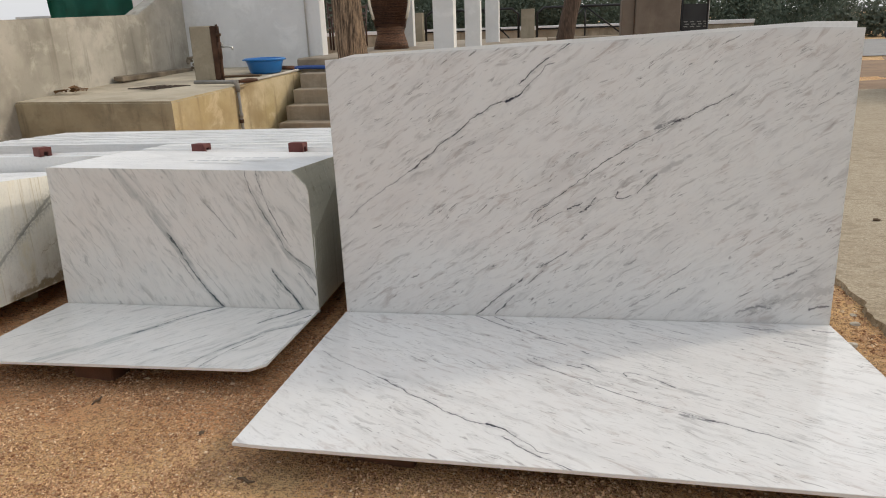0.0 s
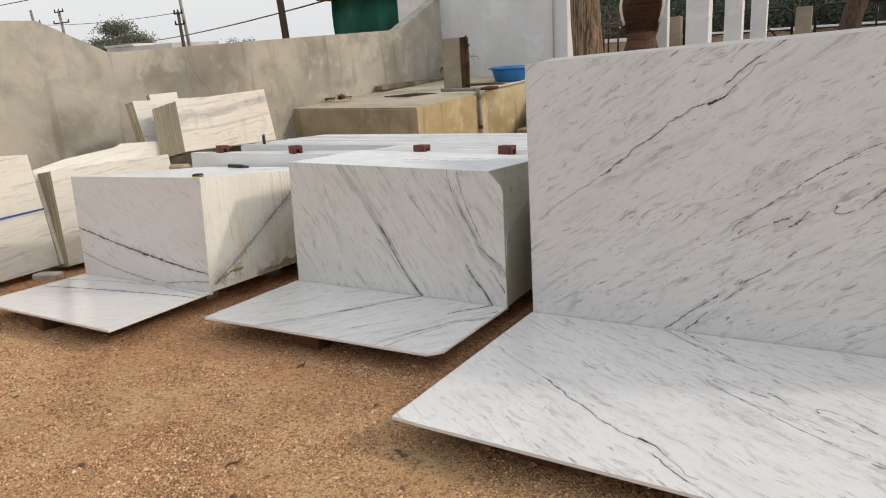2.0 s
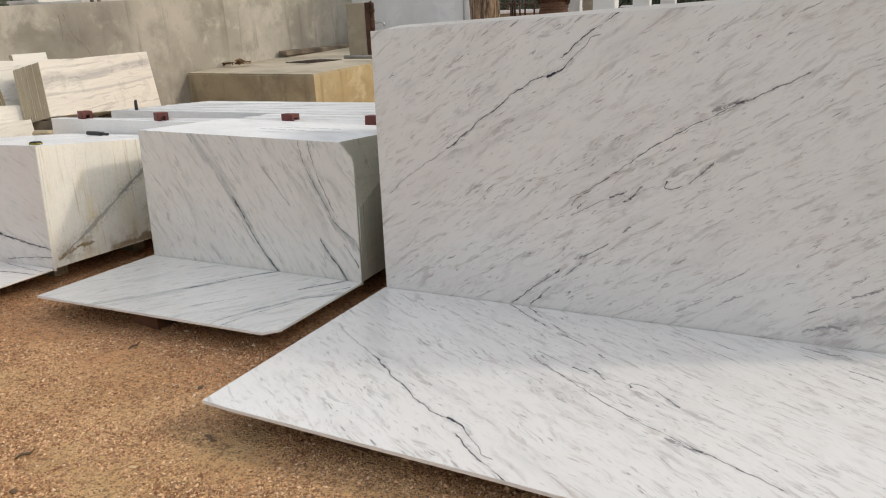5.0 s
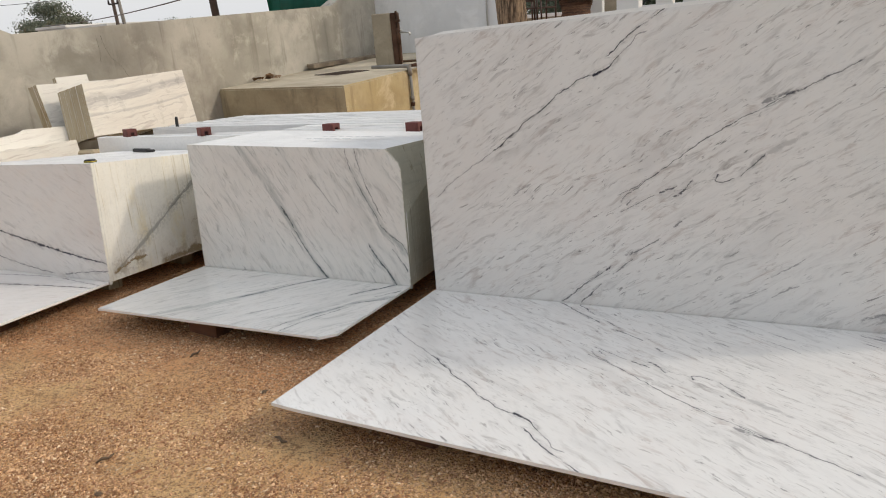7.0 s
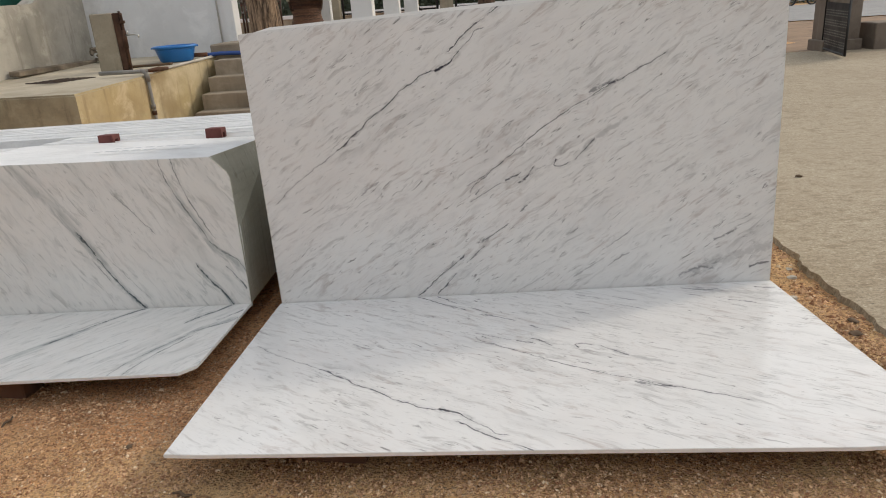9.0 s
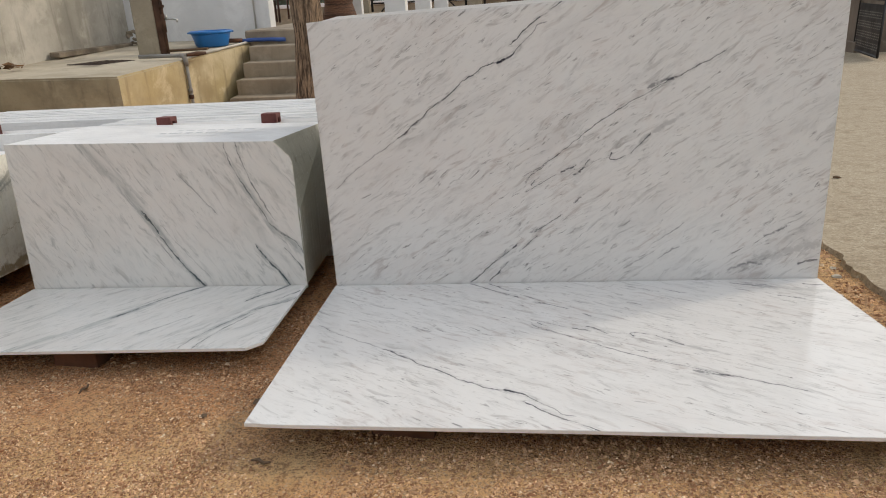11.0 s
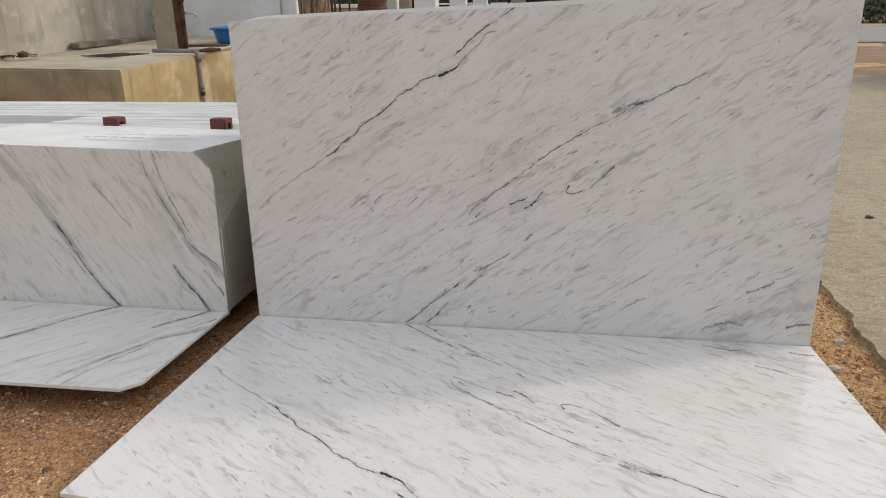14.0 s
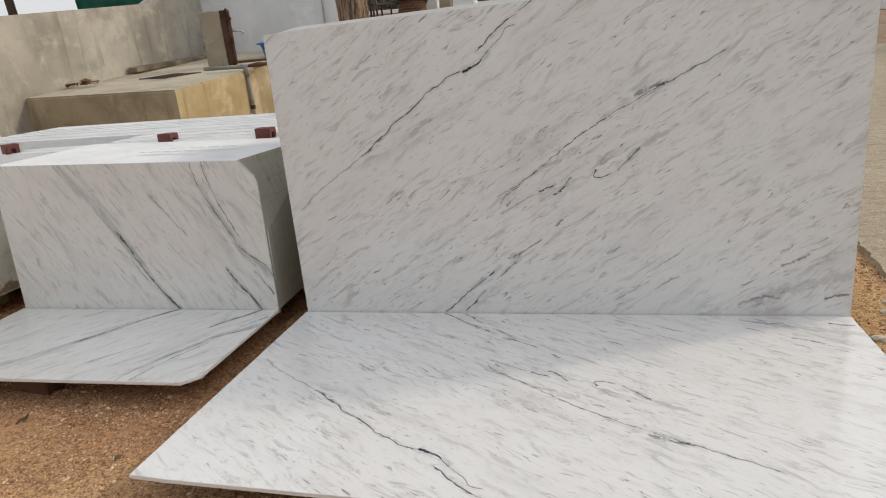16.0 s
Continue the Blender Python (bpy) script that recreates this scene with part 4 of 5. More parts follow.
for a in (20, 200):
    part("grip", box((0.36, -0.07, 0.20), (0.40, 0.07, 0.222), 0.006, pose(0, 0, 0, 0, 0, a)), m_blue, tub)

pipe = thing("drain_pipe", "grey plastic pipe turning down over the deck's side", "pipe", pose(0.055, 0, 0))
part("run", tube([(-5.06, 9.10, deck_z(9.4) + 0.05), (-4.42, 9.06, deck_z(9.4) + 0.05)], 0.026, 12), m_pipe, pipe)
part("elbow", tube([(-4.50, 9.06, deck_z(9.4) + 0.05), (-4.46, 9.06, deck_z(9.4) + 0.045), (-4.435, 9.05, deck_z(9.4)), (-4.43, 9.05, deck_z(9.4) - 0.08)], 0.031, 12), m_pipe, pipe)
part("drop", tube([(-4.43, 9.05, deck_z(9.4)), (-4.415, 9.04, -0.55)], 0.021, 12), m_pipe, pipe)
for z in (0.20, 0.12):
    part("collar", tube([(-4.427, 9.046, z), (-4.427, 9.046, z + 0.05)], 0.030, 12), m_rust if z < 0.15 else m_pipe, pipe)
part("valve", tube([(-4.42, 9.08, deck_z(9.4) + 0.05), (-4.33, 9.2, deck_z(9.4) + 0.055), (-4.28, 9.35, deck_z(9.4) + 0.05)], [0.02, 0.032, 0.02], 10), m_rust, pipe, "rusty valve")
tagged(part("edge_pipe", tube([(-4.395, 9.3, deck_z(9.3) + 0.022), (-4.285, 10.7, deck_z(10.7) + 0.022), (-4.19, 12.0, deck_z(12) + 0.022)], 0.020, 10), m_pipe_pale), "pale water pipe along the deck's edge", "pipe")
tagged(part("hose", tube([(-4.36, 11.05, deck_z(11) + 0.05), (-4.15, 11.15, deck_z(11) + 0.06), (-3.95, 11.15, deck_z(11) + 0.055), (-3.65, 11.14, deck_z(11) + 0.045)], 0.03, 10), m_strap), "blue plastic hose lying by the tub", "hose")
tagged(part("hose_end", tube([(-4.55, 11.0, deck_z(11) + 0.07), (-4.3, 11.06, deck_z(11) + 0.06)], 0.032, 10), m_brick), "orange hose end beside the tub", "hose")
bm = box((-0.08, -0.98, 0), (0.08, 0.98, 0.07), 0.01)
roughen(bm, 0.02, 2.2)
tagged(part("plank", bm, m_wood, m=pose(-6.5, 10.75, deck_z(10.7), 0, 3, -3)), "weathered grey timber lying along the wall", "timber")
bm = bmesh.new()
for i in range(10):
    p = Vector((random.uniform(-0.12, 0.12), random.uniform(-0.12, 0.12), random.uniform(0.02, 0.22)))
    add_tube(bm, [p, p + Vector((random.uniform(-0.15, 0.15), random.uniform(-0.15, 0.15), random.uniform(-0.03, 0.09)))], 0.025, 6)
tagged(part("rag_heap", bm, m_wood, m=pose(-6.35, 11.75, deck_z(11.75))), "small heap of dry sticks and rags in the corner", "rubbish")
tagged(part("board", box((-0.35, -0.07, 0), (0.35, 0.07, 0.03), 0.006), m_stick, m=pose(-4.95, 10.35, deck_z(10.35), 0, 0, 10)), "dark thin board lying on the deck", "board")

grate = thing("drain_grate", "brown iron lattice lying on the deck", "grate", pose(-5.50, 9.08, deck_z(9.08) + 0.004, 0, 0, -20))
part("rim", prism([(-0.28, 0), (0.28, 0), (0.28, 0.012), (-0.28, 0.012)], -0.30, -0.28), m_pole, grate)
for i in range(6):
    part("bar", box((-0.28, -0.28 + 0.11 * i, 0.002), (0.28, -0.274 + 0.11 * i, 0.010)), m_pole, grate)
for i in range(6):
    part("bar", box((-0.27 + 0.1 * i, -0.28, 0.0), (-0.266 + 0.1 * i, 0.30, 0.008)), m_pole, grate)

bm = bmesh.new()
for i in range(14):
    c = Vector((random.uniform(-0.16, 0.16), random.uniform(-0.09, 0.09), random.uniform(0.01, 0.05)))
    r = [c + Vector((random.uniform(-0.06, 0.06), random.uniform(-0.06, 0.06), random.uniform(-0.015, 0.03))) for _ in range(4)]
    bm.faces.new([bm.verts.new(p) for p in r])
tagged(part("dry_leaves", bm, m_dry_leaf, m=pose(-6.42, 8.55, deck_z(8.55)) @ Matrix.Scale(1.5, 4)), "small heap of dry brown leaves on the deck", "leaves", kind="stuff")

# ---- porch: pillars, posts, railings, furniture ----
for x, y, w in ((-2.28, 12.6, 0.36), (-1.96, 14.6, 0.31), (-1.76, 17.0, 0.31), (-3.44, 15.6, 0.24)):
    tagged(part("pillar", box((x, y, 0.84), (x + w, y + w, 4.4), 0.008), m_white), "square white limewashed porch pillar", "pillar", "porch pillars", "structure")
for x in (-4.08, -1.05):
    bm = box((x, 19.7, -0.6), (x + 0.36, 20.0, 1.6), 0.015)
    roughen(bm, 0.01, 3, x)
    tagged(part("stone_post", bm, m_grey_post), "short weathered stone post between railings", "post", "railing posts")


def railing(label, x0, x1, braces):
    t = thing("railing", label, "railing", pose(x0, 19.9, 0.86), "black railings")
    w = x1 - x0
    part("rail", tube([(0, 0, 0), (0, 0, 0.62), (0.18, 0, 0.76), (w - 0.18, 0, 0.76), (w, 0, 0.62), (w, 0, 0)], 0.032, 8), m_iron, t)
    part("low_rail", tube([(0, 0, 0.22), (w, 0, 0.22)], 0.022, 6), m_iron, t)
    for a, b in braces:
        part("brace", tube([(a * w, 0, 0.75), (b * w, 0, 0.0)], 0.022, 6), m_iron, t)


tagged(part("kerb", box((-0.345, 19.6, -0.7), (2.2, 20.3, 0.85), 0.02), m_steps), "low cement plinth under the railing", "plinth", kind="structure")
railing("black iron railing with cut corners and braces", -0.62, 1.96, ((0.49, 0.49), (0.49, 0.88), (0.49, 0.2)))
railing("narrow black iron railing between posts", -2.35, -1.12, ((0.2, 0.8),))
railing("narrow black iron railing between posts", -3.66, -2.45, ((0.8, 0.2),))
bm = box((-9.0, 24.0, -0.6), (6.0, 24.25, 1.0), 0.01)
low = thing("low_wall", "low grey boundary wall with a white coping", "wall", kind="structure")
part("wall", bm, m_grey_post, low)
part("coping", box((-9.0, 23.95, 1.004), (6.0, 24.3, 1.12), 0.01), m_white, low)


def wicker_chair(m):
    """A drum-shaped cane chair with a torn high back."""
    t = thing("wicker_chair", "brown drum-shaped wicker chair with torn pale binding", "chair", m)
    part("drum", lathe([(0.36, 0), (0.33, 0.12), (0.285, 0.26), (0.275, 0.32), (0.30, 0.42), (0.30, 0.43), (0.0, 0.42)], 28), m_wicker, t)
    bm = bmesh.new()
    n = 20
    rows = []
    for j in range(6):
        row = []
        for k in range(n + 1):
            a = radians(-35 + 250 * k / n)
            top = 0.40 + (0.18 + 0.72 * max(0, math.sin(radians(180 * k / n))) ** 0.8) * j / 5
            r = 0.31 + 0.09 * j / 5
            row.append(bm.verts.new((r * math.cos(a), r * math.sin(a), top)))
        rows.append(row)
    for a, b in zip(rows, rows[1:]):
        for k in range(n):
            bm.faces.new((a[k], a[k + 1], b[k + 1], b[k])).smooth = True
    rim = [v.co.copy() for v in rows[-1]]
    bmesh.ops.solidify(bm, geom=bm.faces[:], thickness=0.03)
    part("backrest", bm, m_wicker, t)
    part("binding", tube(rim, 0.028, 6), m_cushion, t, "torn pale binding")
    for k in range(9):
        z = 0.03 + 0.042 * k
        r = 0.355 - 0.09 * math.sin(min(1, z / 0.30) * math.pi / 2)
        bm = bmesh.new()
        add_tube(bm, [(r * math.cos(a), r * math.sin(a), z) for a in (2 * math.pi * q / 28 for q in range(29))], 0.012, 5, False)
        part("cane_ring", bm, m_wicker, t)
    return t


wicker_chair(pose(-3.46, 14.5, 0.85, 0, 0, 13))


def wooden_chair(m):
    t = thing("wooden_chair", "dark varnished wooden chair on the porch", "chair", m, "dark chairs on the porch")
    part("seat", box((-0.22, -0.22, 0.42), (0.22, 0.22, 0.46), 0.008), m_chair, t)
    for x in (-0.2, 0.2):
        part("leg", tube([(x, -0.2, 0), (x, -0.2, 0.64)], 0.022, 6), m_chair, t)
        part("leg", tube([(x, 0.2, 0), (x, 0.2, 0.45), (x, 0.26, 0.95)], 0.022, 6), m_chair, t)
        part("armrest", box((x - 0.03, -0.24, 0.64), (x + 0.03, 0.22, 0.67), 0.006), m_chair, t)
    for z in (0.6, 0.75, 0.9):
        part("back_slat", box((-0.2, 0.20 + (z - 0.5) * 0.1, z - 0.03), (0.2, 0.225 + (z - 0.5) * 0.1, z + 0.03), 0.004), m_chair, t)
    return t


one = wooden_chair(pose(-4.62, 14.9, 0.85, 0, 0, 25))
copy_thing(one, pose(-4.95, 17.2, 0.85, 0, 0, -40))

# ---- gate side ----
gate_post = thing("gate_pillar", "brown washed gate pillar with a plain cap", "pillar")
part("shaft", box((1.73, 18.0, -0.6), (2.77, 18.7, 1.95), 0.02), m_pillar_brown, gate_post)
part("cap", box((1.66, 17.93, 1.954), (2.84, 18.77, 2.1), 0.02), m_pillar_brown, gate_post)
part("pier", box((1.42, 18.1, -0.6), (1.726, 18.6, 1.7), 0.02), m_pillar_brown, gate_post)


def gate_leaf(m, w, h, label):
    t = thing("gate_leaf", label, "gate", m, "black iron gates")
    part("frame", tube([(0, 0, 0.06), (w, 0, 0.06), (w, 0, h), (0, 0, h), (0, 0, 0.06)], 0.03, 6), m_iron, t)
    part("sheet", box((0.02, -0.006, 0.08), (w - 0.02, 0.006, h - 0.1)), m_iron, t)
    k = 0
    for band in range(4):
        for row in range(3):
            z = 0.18 + band * (h - 0.35) / 4 + row * 0.055
            for i in range(int(w / 0.15)):
                part("slot", box((0.06 + 0.15 * i + 0.03 * (row % 2), -0.012, z), (0.15 + 0.15 * i + 0.03 * (row % 2), -0.007, z + 0.02)), m_pipe, t)
    for i in range(int(w / 0.12)):
        part("spike", tube([(0.06 + 0.12 * i, 0, h), (0.06 + 0.12 * i, 0, h + 0.09)], [0.012, 0.002], 5), m_iron, t)
    return t


gate_leaf(pose(2.82, 18.2, -0.50), 0.6, 2.15, "closed black iron gate leaf beside a pillar")
gate_leaf(pose(8.2, 18.0, -0.49, 0, 0, -103), 2.05, 1.22, "open black iron gate leaf with pierced rows")
far_post = thing("gate_pillar", "dark brown gate pillar beside an open gate", "pillar")
part("shaft", box((8.2, 17.9, -0.7), (9.0, 18.6, 2.2), 0.02), m_pillar_brown, far_post)
part("plinth", box((8.14, 17.84, -0.7), (9.06, 18.66, -0.25), 0.02), m_pillar_brown, far_post)
tagged(part("ledge", box((9.2, 17.6, -0.7), (14, 18.4, 0.1), 0.02), m_pillar_brown), "dark low ledge beside the gate pillar", "ledge")


def motorcycle(m):
    t = thing("motorcycle", "parked motorcycle across the road", "motorcycle", m)
    for x in (-0.65, 0.65):
        bm = bmesh.new()
        add_tube(bm, [(x + 0.29 * math.cos(a), 0, 0.31 + 0.29 * math.sin(a)) for a in (2 * math.pi * k / 24 for k in range(25))], 0.05, 8, False)
        wheel = part("wheel", bm, m_black, t)
        for k in range(6):
            a = math.pi * k / 6
            part("spoke", tube([(x - 0.27 * math.cos(a), 0, 0.31 - 0.27 * math.sin(a)), (x + 0.27 * math.cos(a), 0, 0.31 + 0.27 * math.sin(a))], 0.008, 4), m_chrome, wheel)
    part("frame", tube([(-0.65, 0, 0.31), (-0.2, 0, 0.4), (0.25, 0, 0.45), (0.42, 0, 0.85), (0.65, 0, 0.31)], 0.03, 6), m_iron, t)
    part("engine", box((-0.2, -0.12, 0.25), (0.2, 0.12, 0.55), 0.04), m_chrome, t)
    part("tank", box((0.0, -0.13, 0.68), (0.42, 0.13, 0.9), 0.06, None, 2), m_red, t)
    part("seat", box((-0.65, -0.12, 0.70), (0.0, 0.12, 0.80), 0.03, None, 2), m_black, t)
    part("handlebar", tube([(0.38, -0.33, 1.02), (0.42, -0.15, 1.0), (0.42, 0.15, 1.0), (0.38, 0.33, 1.02)], 0.016, 6), m_chrome, t)


motorcycle(pose(20.6, 47.3, -0.485))

# ---- trees ----


def leaf_cloud(centre, radii, count, size, seed, lumps=9):
    """Many small leaf quads gathered in lumps, as one mesh's points and faces."""
    rng = np.random.RandomState(seed)
    hubs = rng.normal(0, 0.42, (lumps, 3)) * radii
    k = rng.randint(0, lumps, count)
    p = hubs[k] + rng.normal(0, 0.24, (count, 3)) * radii * rng.uniform(0.6, 1.2, (count, 1)) + centre
    a = rng.normal(0, 1, (count, 3))
    a /= np.linalg.norm(a, axis=1)[:, None]
    b = np.cross(a, rng.normal(0, 1, (count, 3)))
    b /= np.linalg.norm(b, axis=1)[:, None]
    s = size * rng.uniform(0.6, 1.4, (count, 1))
    v = np.stack([p - a * s, p - b * s * 0.5, p + a * s, p + b * s * 0.5], 1).reshape(-1, 3)
    return v, np.arange(count * 4).reshape(-1, 4)


def mesh_of(name, v, f, material):
    me = bpy.data.meshes.new(name)
    me.from_pydata(v.tolist(), [], f.tolist())
    me.materials.append(material)
    return me


def tree(name, label, at, trunk, radius, crown_at, radii, count, size, seed, bark, leaf, lean=(0, 0), group=""):
    t = thing(name, label, "tree", pose(*at), group)
    bm = bmesh.new()
    n = 9
    pts = [(lean[0] * (i / n) + 0.03 * math.sin(i * 1.7 + seed), lean[1] * (i / n) + 0.03 * math.cos(i * 1.3 + seed), -0.15 + trunk * i / n) for i in range(n + 1)]
    rad = [radius * (1.25 - 0.5 * i / n) if i else radius * 1.5 for i in range(n + 1)]
    add_tube(bm, pts, rad, 14)
    top = Vector(pts[-1])
    rng = random.Random(seed)
    for i in range(6):
        a = 2 * math.pi * i / 6 + rng.random()
        end = Vector(crown_at) + Vector((math.cos(a) * radii[0] * 0.6, math.sin(a) * radii[1] * 0.6, rng.uniform(-0.2, 0.5) * radii[2]))
        start = Vector(pts[-1 - i % 3])
        mid = start.lerp(end, 0.45) + Vector((0, 0, 0.12 * radii[2]))
        add_tube(bm, [start, mid, end], [radius * 0.5, radius * 0.3, radius * 0.08], 7)
    roughen(bm, radius * 0.12, 4.0, seed)
    part("trunk", bm, bark, t)
    v, f = leaf_cloud(np.array(crown_at), np.array(radii), count, size, seed)
    part("crown", mesh_of("crown", v, f, leaf), None, t)
    return t


tree("tree", "tree with thick ridged brown bark beside the steps", (-2.54, 8.05, fall(8.05)), 4.6, 0.165, (0.6, 2.0, 6.8), (2.0, 2.0, 0.9), 2500, 0.07, 3, m_bark, m_leaf_dark, (0.06, 0.1))
tree("tree", "slanting dark tree trunk beside the porch railing", (-0.18, 16.6, fall(16)), 4.6, 0.185, (0.9, 0.8, 6.6), (2.0, 2.0, 1.0), 2200, 0.08, 5, m_bark_dark, m_leaf_dark, (0.75, 0.2))
rng = random.Random(4)
for i in range(22):
    x = -26 + 5.0 * i + rng.uniform(-1.5, 1.5)
    y = 54 + rng.uniform(-3, 12)
    h = rng.uniform(3.6, 6.0)
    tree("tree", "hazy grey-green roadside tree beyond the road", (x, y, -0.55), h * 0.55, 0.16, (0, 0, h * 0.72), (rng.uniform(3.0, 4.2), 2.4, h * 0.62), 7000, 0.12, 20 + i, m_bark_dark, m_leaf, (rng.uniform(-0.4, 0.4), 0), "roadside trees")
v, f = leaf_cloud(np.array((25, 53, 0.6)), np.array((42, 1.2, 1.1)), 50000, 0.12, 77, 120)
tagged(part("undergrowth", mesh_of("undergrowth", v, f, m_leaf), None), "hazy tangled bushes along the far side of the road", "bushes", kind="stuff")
v, f = leaf_cloud(np.array((-4, 29, 1.3)), np.array((9, 1.0, 1.0)), 50000, 0.055, 78, 60)
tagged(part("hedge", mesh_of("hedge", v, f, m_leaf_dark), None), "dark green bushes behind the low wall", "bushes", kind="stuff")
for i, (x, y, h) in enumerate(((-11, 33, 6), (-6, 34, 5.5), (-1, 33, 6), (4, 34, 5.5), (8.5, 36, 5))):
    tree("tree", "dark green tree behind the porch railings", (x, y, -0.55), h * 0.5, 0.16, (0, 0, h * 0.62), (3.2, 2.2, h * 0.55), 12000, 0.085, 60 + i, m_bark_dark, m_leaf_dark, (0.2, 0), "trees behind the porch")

# ---- beyond the boundary wall ----
shed = thing("tarpaulin_shed", "shed with a green tarpaulin over its side", "shed", pose(-11.3, 15.0, -0.5))
bm = bmesh.new()
cols = []
for i in range(26):
    x = 3.0 * i / 25
    cols.append([bm.verts.new((x, 0.08 * math.sin(x * 7) + 0.04 * math.sin(x * 17 + j), 1.2 + 1.85 * j / 6 + (0.03 * math.sin(x * 5) if j in (0, 6) else 0))) for j in range(7)])
for a, b in zip(cols, cols[1:]):
    for j in range(6):
        bm.faces.new((a[j], b[j], b[j + 1], a[j + 1])).smooth = True
bmesh.ops.solidify(bm, geom=bm.faces[:], thickness=0.01)
part("tarpaulin", bm, m_tarp, shed)
part("roof", box((-0.25, -0.3, 3.06), (3.2, 2.4, 3.12), 0.01), m_pole, shed)
for x in (0.0, 3.0):
    part("post", box((x - 0.05, 0.15, 0), (x + 0.05, 0.25, 3.05)), m_pole, shed)
part("wall", box((0.1, 0.3, 0), (2.9, 2.3, 3.0)), m_far_wall, shed)


def pole(label, at, h, r, lean, arms, material):
    t = thing("utility_pole", label, "utility pole", pose(*at))
    part("shaft", tube([(0, 0, 0), (lean, 0, h)], [r, r * 0.7], 8), material, t)
    for z, w in arms:
        part("crossarm", box((lean * z / h - w, -0.05, z - 0.04), (lean * z / h + w, 0.05, z + 0.04)), m_iron, t)
        for x in (-w, 0, w):
            part("insulator", tube([(lean * z / h + x, 0, z), (lean * z / h + x, 0, z + 0.22)], [0.06, 0.04], 6), m_iron, t)
    return t


pole("dark wooden pole rising behind the boundary wall", (-10.2, 12, -0.5), 6.5, 0.085, -0.35, (), m_pole)
pole("pale leaning power pole far beyond the wall", (-38.75, 35, -0.5), 8.5, 0.13, -0.55, (), m_pipe)
pole("dark power pole with crossarms far beyond the wall", (-33.75, 30, -0.5), 4.7, 0.12, -0.1, ((4.0, 0.35), (4.6, 0.3)), m_pole)
pole("power pole with crossarm and insulators far away", (-52.0, 35, -0.5), 6.3, 0.14, -0.4, ((5.4, 0.9), (6.2, 0.5)), m_pipe)
pole("power pole with insulators far away beyond the wall", (-55.5, 35, -0.5), 6.6, 0.14, -0.4, ((5.6, 0.8),), m_pipe)


pole("power pole far beyond the wall", (-110, 33, -0.5), 8.2, 0.14, 0.0, ((7.1, 0.8), (7.8, 0.6)), m_pipe)


def wire(a, b, sag, r, label):
    a, b = Vector(a), Vector(b)
    pts = [a.lerp(b, i / 16) - Vector((0, 0, sag * 4 * (i / 16) * (1 - i / 16))) for i in range(17)]
    tagged(part("wire", tube(pts, r, 5), m_black), label, "wire", "overhead wires")


wire((-44, 33, 2.9), (-11.4, 15.2, 2.62), 0.25, 0.022, "black overhead cable running to the shed")
wire((-110, 33, 6.6), (-39.25, 35, 7.3), 0.5, 0.03, "thin overhead power line against the sky")
wire((-110, 33, 7.3), (-39.28, 35, 7.9), 0.5, 0.03, "thin overhead power line against the sky")
wire((-57, 35, 5.1), (-33.8, 30, 4.15), 0.25, 0.018, "thin overhead power line against the sky")
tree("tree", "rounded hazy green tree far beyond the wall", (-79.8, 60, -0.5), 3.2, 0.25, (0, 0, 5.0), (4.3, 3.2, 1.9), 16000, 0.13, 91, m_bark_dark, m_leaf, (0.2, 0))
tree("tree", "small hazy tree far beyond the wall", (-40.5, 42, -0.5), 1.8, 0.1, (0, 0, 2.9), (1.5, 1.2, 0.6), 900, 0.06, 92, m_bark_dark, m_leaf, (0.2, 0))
far_house = thing("far_building", "low whitewashed building far beyond the wall", "building", pose(-54.5, 40, -0.5))
part("wall", box((0, 0, 0), (8.0, 5, 3.45), 0.02), m_far_wall, far_house)
part("parapet", box((-0.1, -0.1, 3.454), (3.5, 5.1, 3.65), 0.02), m_far_wall, far_house)
part("window", box((1.0, -0.02, 1.4), (2.0, 0.1, 2.4), 0.01), m_black, far_house)
long_house = thing("far_building", "long pale low building on the skyline", "building", pose(-36, 45, -0.5))
part("wall", box((0, 0, 0), (14, 5, 3.0), 0.02), m_far_wall, long_house)
part("parapet", box((-0.1, -0.1, 3.004), (14.1, 5.1, 3.15), 0.02), m_far_wall, long_house)

# ---- loose stones, twigs, gravel ----
for i, (x, y, s, pale) in enumerate((x, y, 0.6 * s, pale) for x, y, s, pale in ((1.30, 3.60, 0.035, 1), (1.17, 3.30, 0.04, 1), (1.35, 3.75, 0.03, 1), (1.30, 3.0, 0.035, 0), (1.24, 2.86, 0.035, 0), (1.16, 3.12, 0.02, 0), (-1.38, 2.3, 0.03, 0), (-1.55, 2.2, 0.02, 0), (-2.25, 1.35, 0.022, 0), (-1.6, 1.45, 0.018, 0), (-0.9, 1.25, 0.02, 0), (-3.1, 1.6, 0.02, 0), (1.9, 4.3, 0.03, 1), (2.4, 6.0, 0.04, 0))):
    bm = bmesh.new()
    bmesh.ops.create_icosphere(bm, subdivisions=2, radius=s)
    for v in bm.verts:
        v.co = Vector((v.co.x * 1.3, v.co.y * 0.9, v.co.z * 0.45)) + 0.35 * s * noise.noise_vector(v.co * (1.1 / s) + Vector((i, 0, 0)))
    tagged(part("stone", bm, m_pale_stone if pale else m_stick, m=pose(x, y, soil_height(x, y) + s * 0.25 + (0.03 if x > 1.6 else 0), 0, 0, 40 * i)), "pale flat stone chip on the soil" if pale else "brown flat stone lying on the soil", "stone", "loose stones")
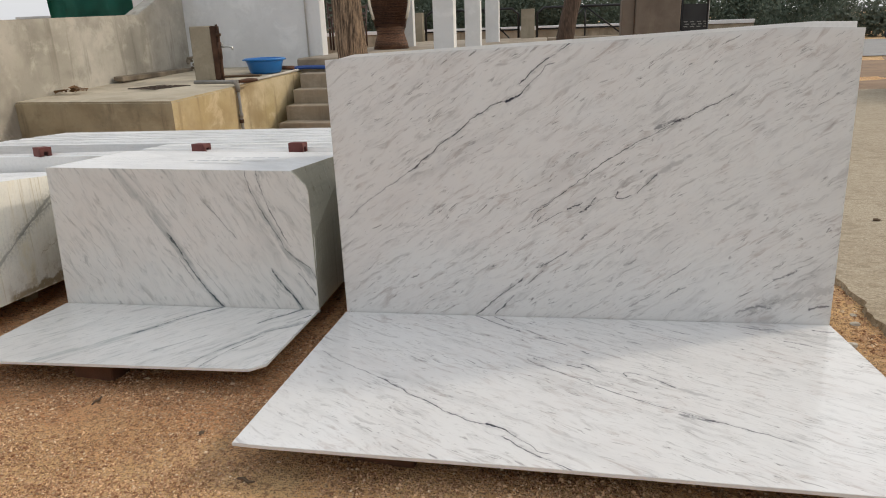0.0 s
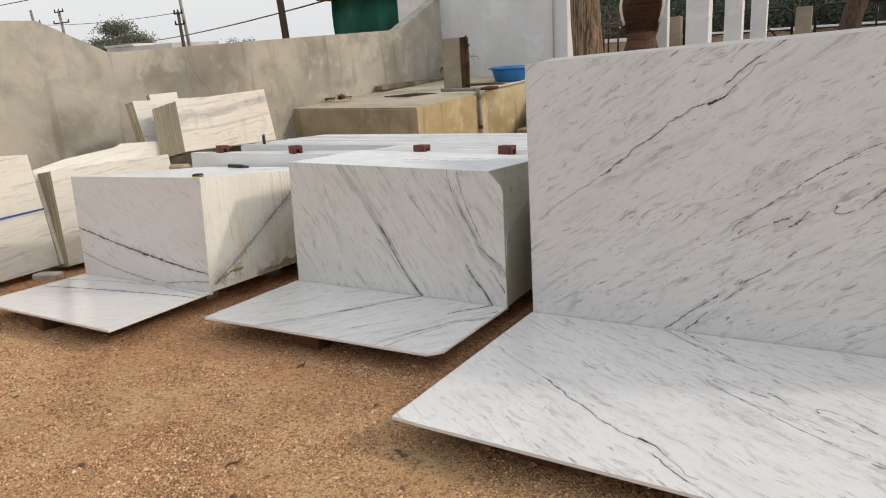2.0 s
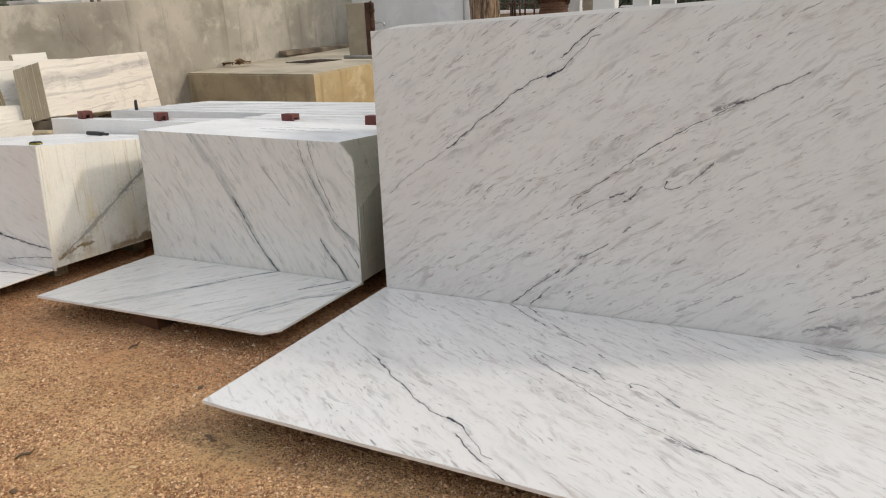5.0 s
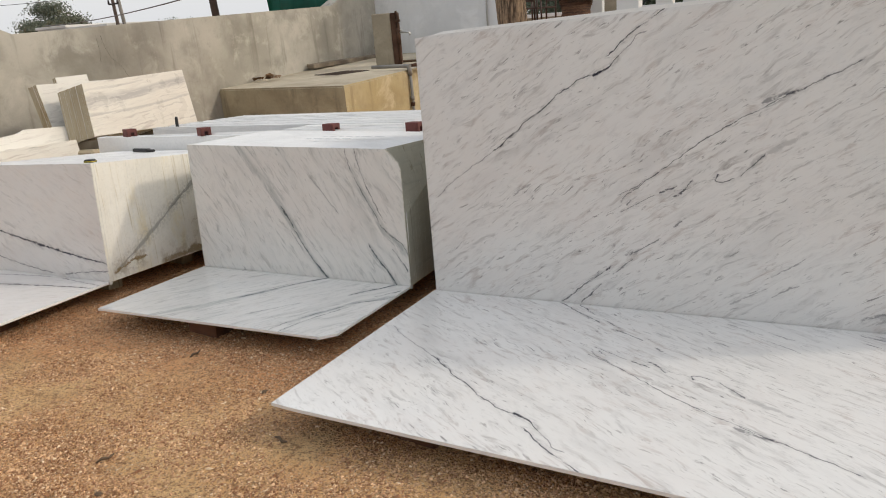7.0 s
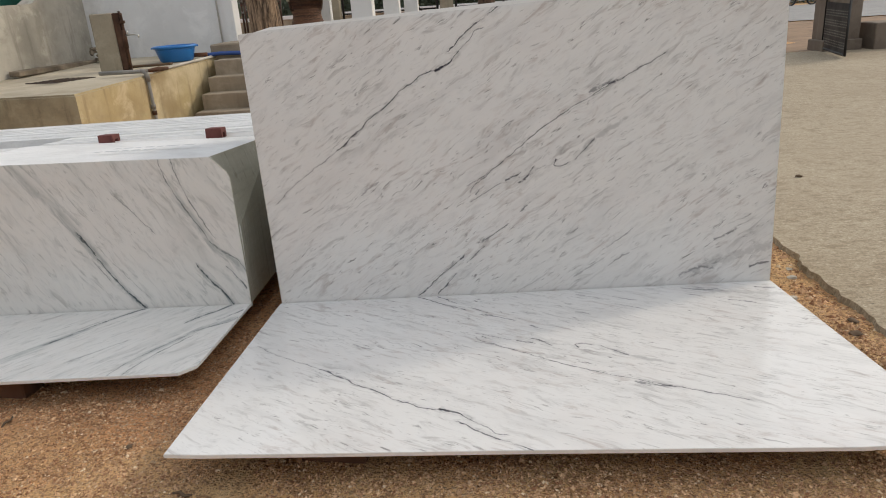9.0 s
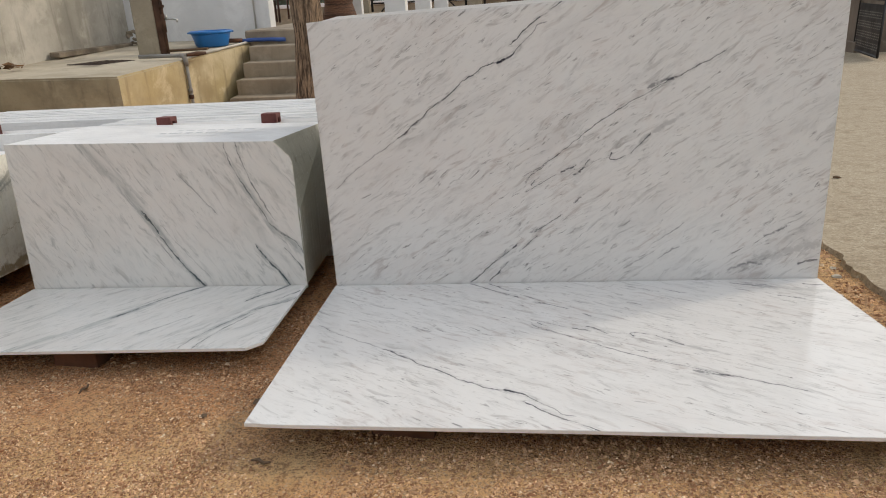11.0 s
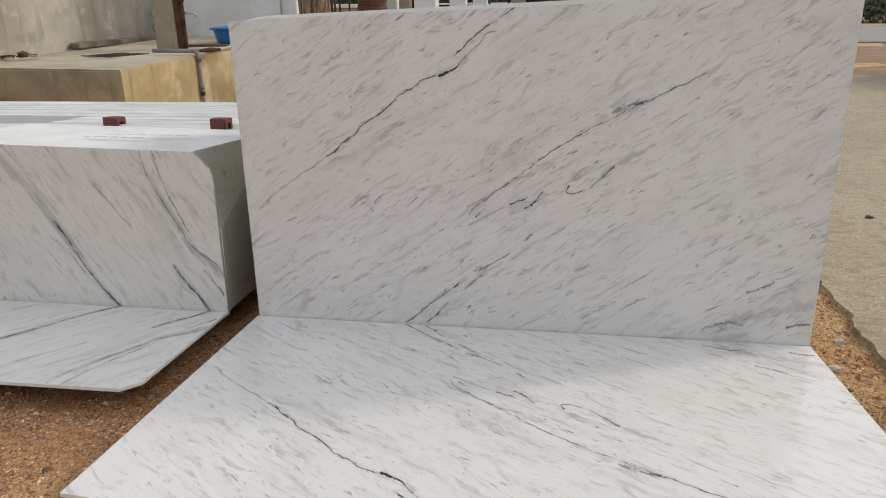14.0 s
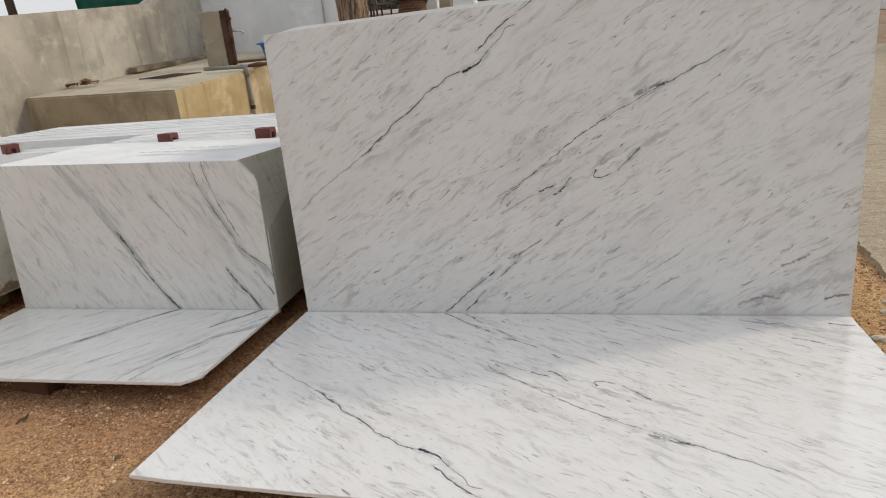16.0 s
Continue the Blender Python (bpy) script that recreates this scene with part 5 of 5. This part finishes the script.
for x, y, a, w in ((-1.25, 1.92, -20, 0.036), (-1.75, 1.6, 60, 0.03), (1.38, 2.62, 20, 0.08), (0.5, 1.5, -5, 0.16), (-2.12, 2.40, 80, 0.03)):
    tagged(part("twig", tube([(-w, 0, 0), (-w * 0.3, 0.1 * w, 0.006), (w * 0.4, -0.08 * w, 0.003), (w, 0.12 * w, 0.008)], [min(0.006, w * 0.1), min(0.009, w * 0.16), min(0.008, w * 0.15), 0.003], 6), m_stick, m=pose(x, y, soil_height(x, y) + 0.006, 0, 0, a)), "dry brown twig on the soil", "twig", "twigs on the ground")


def gravel(name, label, count, x0, x1, y0, y1, size, seed, keep):
    """Flat chips of stone pressed into the soil, as one heap."""
    rng = np.random.RandomState(seed)
    x, y = rng.uniform(x0, x1, count), rng.uniform(y0, y1, count)
    ok = np.array([keep(a, b) for a, b in zip(x, y)])
    x, y = x[ok], y[ok]
    n = len(x)
    z = np.array([soil_height(a, b) for a, b in zip(x, y)])
    s = size * np.minimum(rng.lognormal(0, 0.34, n), 2.2)
    shape = np.array([(1, 0, 0), (-1, 0, 0), (0, 1, 0), (0, -1, 0), (0, 0, 1), (0, 0, -1)], float)
    v = shape[None] * rng.uniform(0.55, 1.25, (n, 6, 1)) + rng.normal(0, 0.16, (n, 6, 3))
    v *= np.stack([s * rng.uniform(0.8, 1.4, n), s * rng.uniform(0.7, 1.1, n), s * rng.uniform(0.5, 0.95, n)], 1)[:, None]
    a = rng.uniform(0, 6.3, n)
    c, d = np.cos(a)[:, None], np.sin(a)[:, None]
    w = np.stack([v[..., 0] * c - v[..., 1] * d, v[..., 0] * d + v[..., 1] * c, v[..., 2]], -1)
    w += np.stack([x, y, z + s * 0.15], 1)[:, None]
    tri = np.array([(0, 2, 4), (2, 1, 4), (1, 3, 4), (3, 0, 4), (2, 0, 5), (1, 2, 5), (3, 1, 5), (0, 3, 5)])
    f = (np.arange(n) * 6)[:, None, None] + tri[None]
    tagged(part(name, mesh_of(name, w.reshape(-1, 3), f.reshape(-1, 3), m_pebble), None), label, "gravel", kind="stuff")


def gravelly(x, y):
    bare = 2.0 if x > -1.4 else 2.42 if x > -3.0 else 2.05
    if random.random() < (y - bare + 0.25) / 0.4:
        return random.random() < 0.4 and x < apron_edge(y) - 0.02
    return x < apron_edge(y) - 0.02 and noise.noise((x * 1.6, y * 1.6, 7)) > random.uniform(-0.8, 0.35)


gravel("gravel", "fine reddish gravel chips on the sandy yard", 330000, -4.6, 1.6, 0.9, 3.2, 0.0037, 5, gravelly)
gravel("gravel", "coarser scattered gravel on the sandy yard", 60000, -6.2, 1.9, 0.5, 5.0, 0.0055, 6, gravelly)
gravel("gravel", "crumbs of stone along the broken concrete edge", 5000, 1.0, 1.8, 1.5, 5.5, 0.009, 8, lambda x, y: abs(x - apron_edge(y)) < 0.16)
gravel("gravel", "grit scattered over the concrete apron", 9000, 1.6, 6.0, 2.0, 12.0, 0.0085, 9, lambda x, y: x > apron_edge(y) + 0.1)
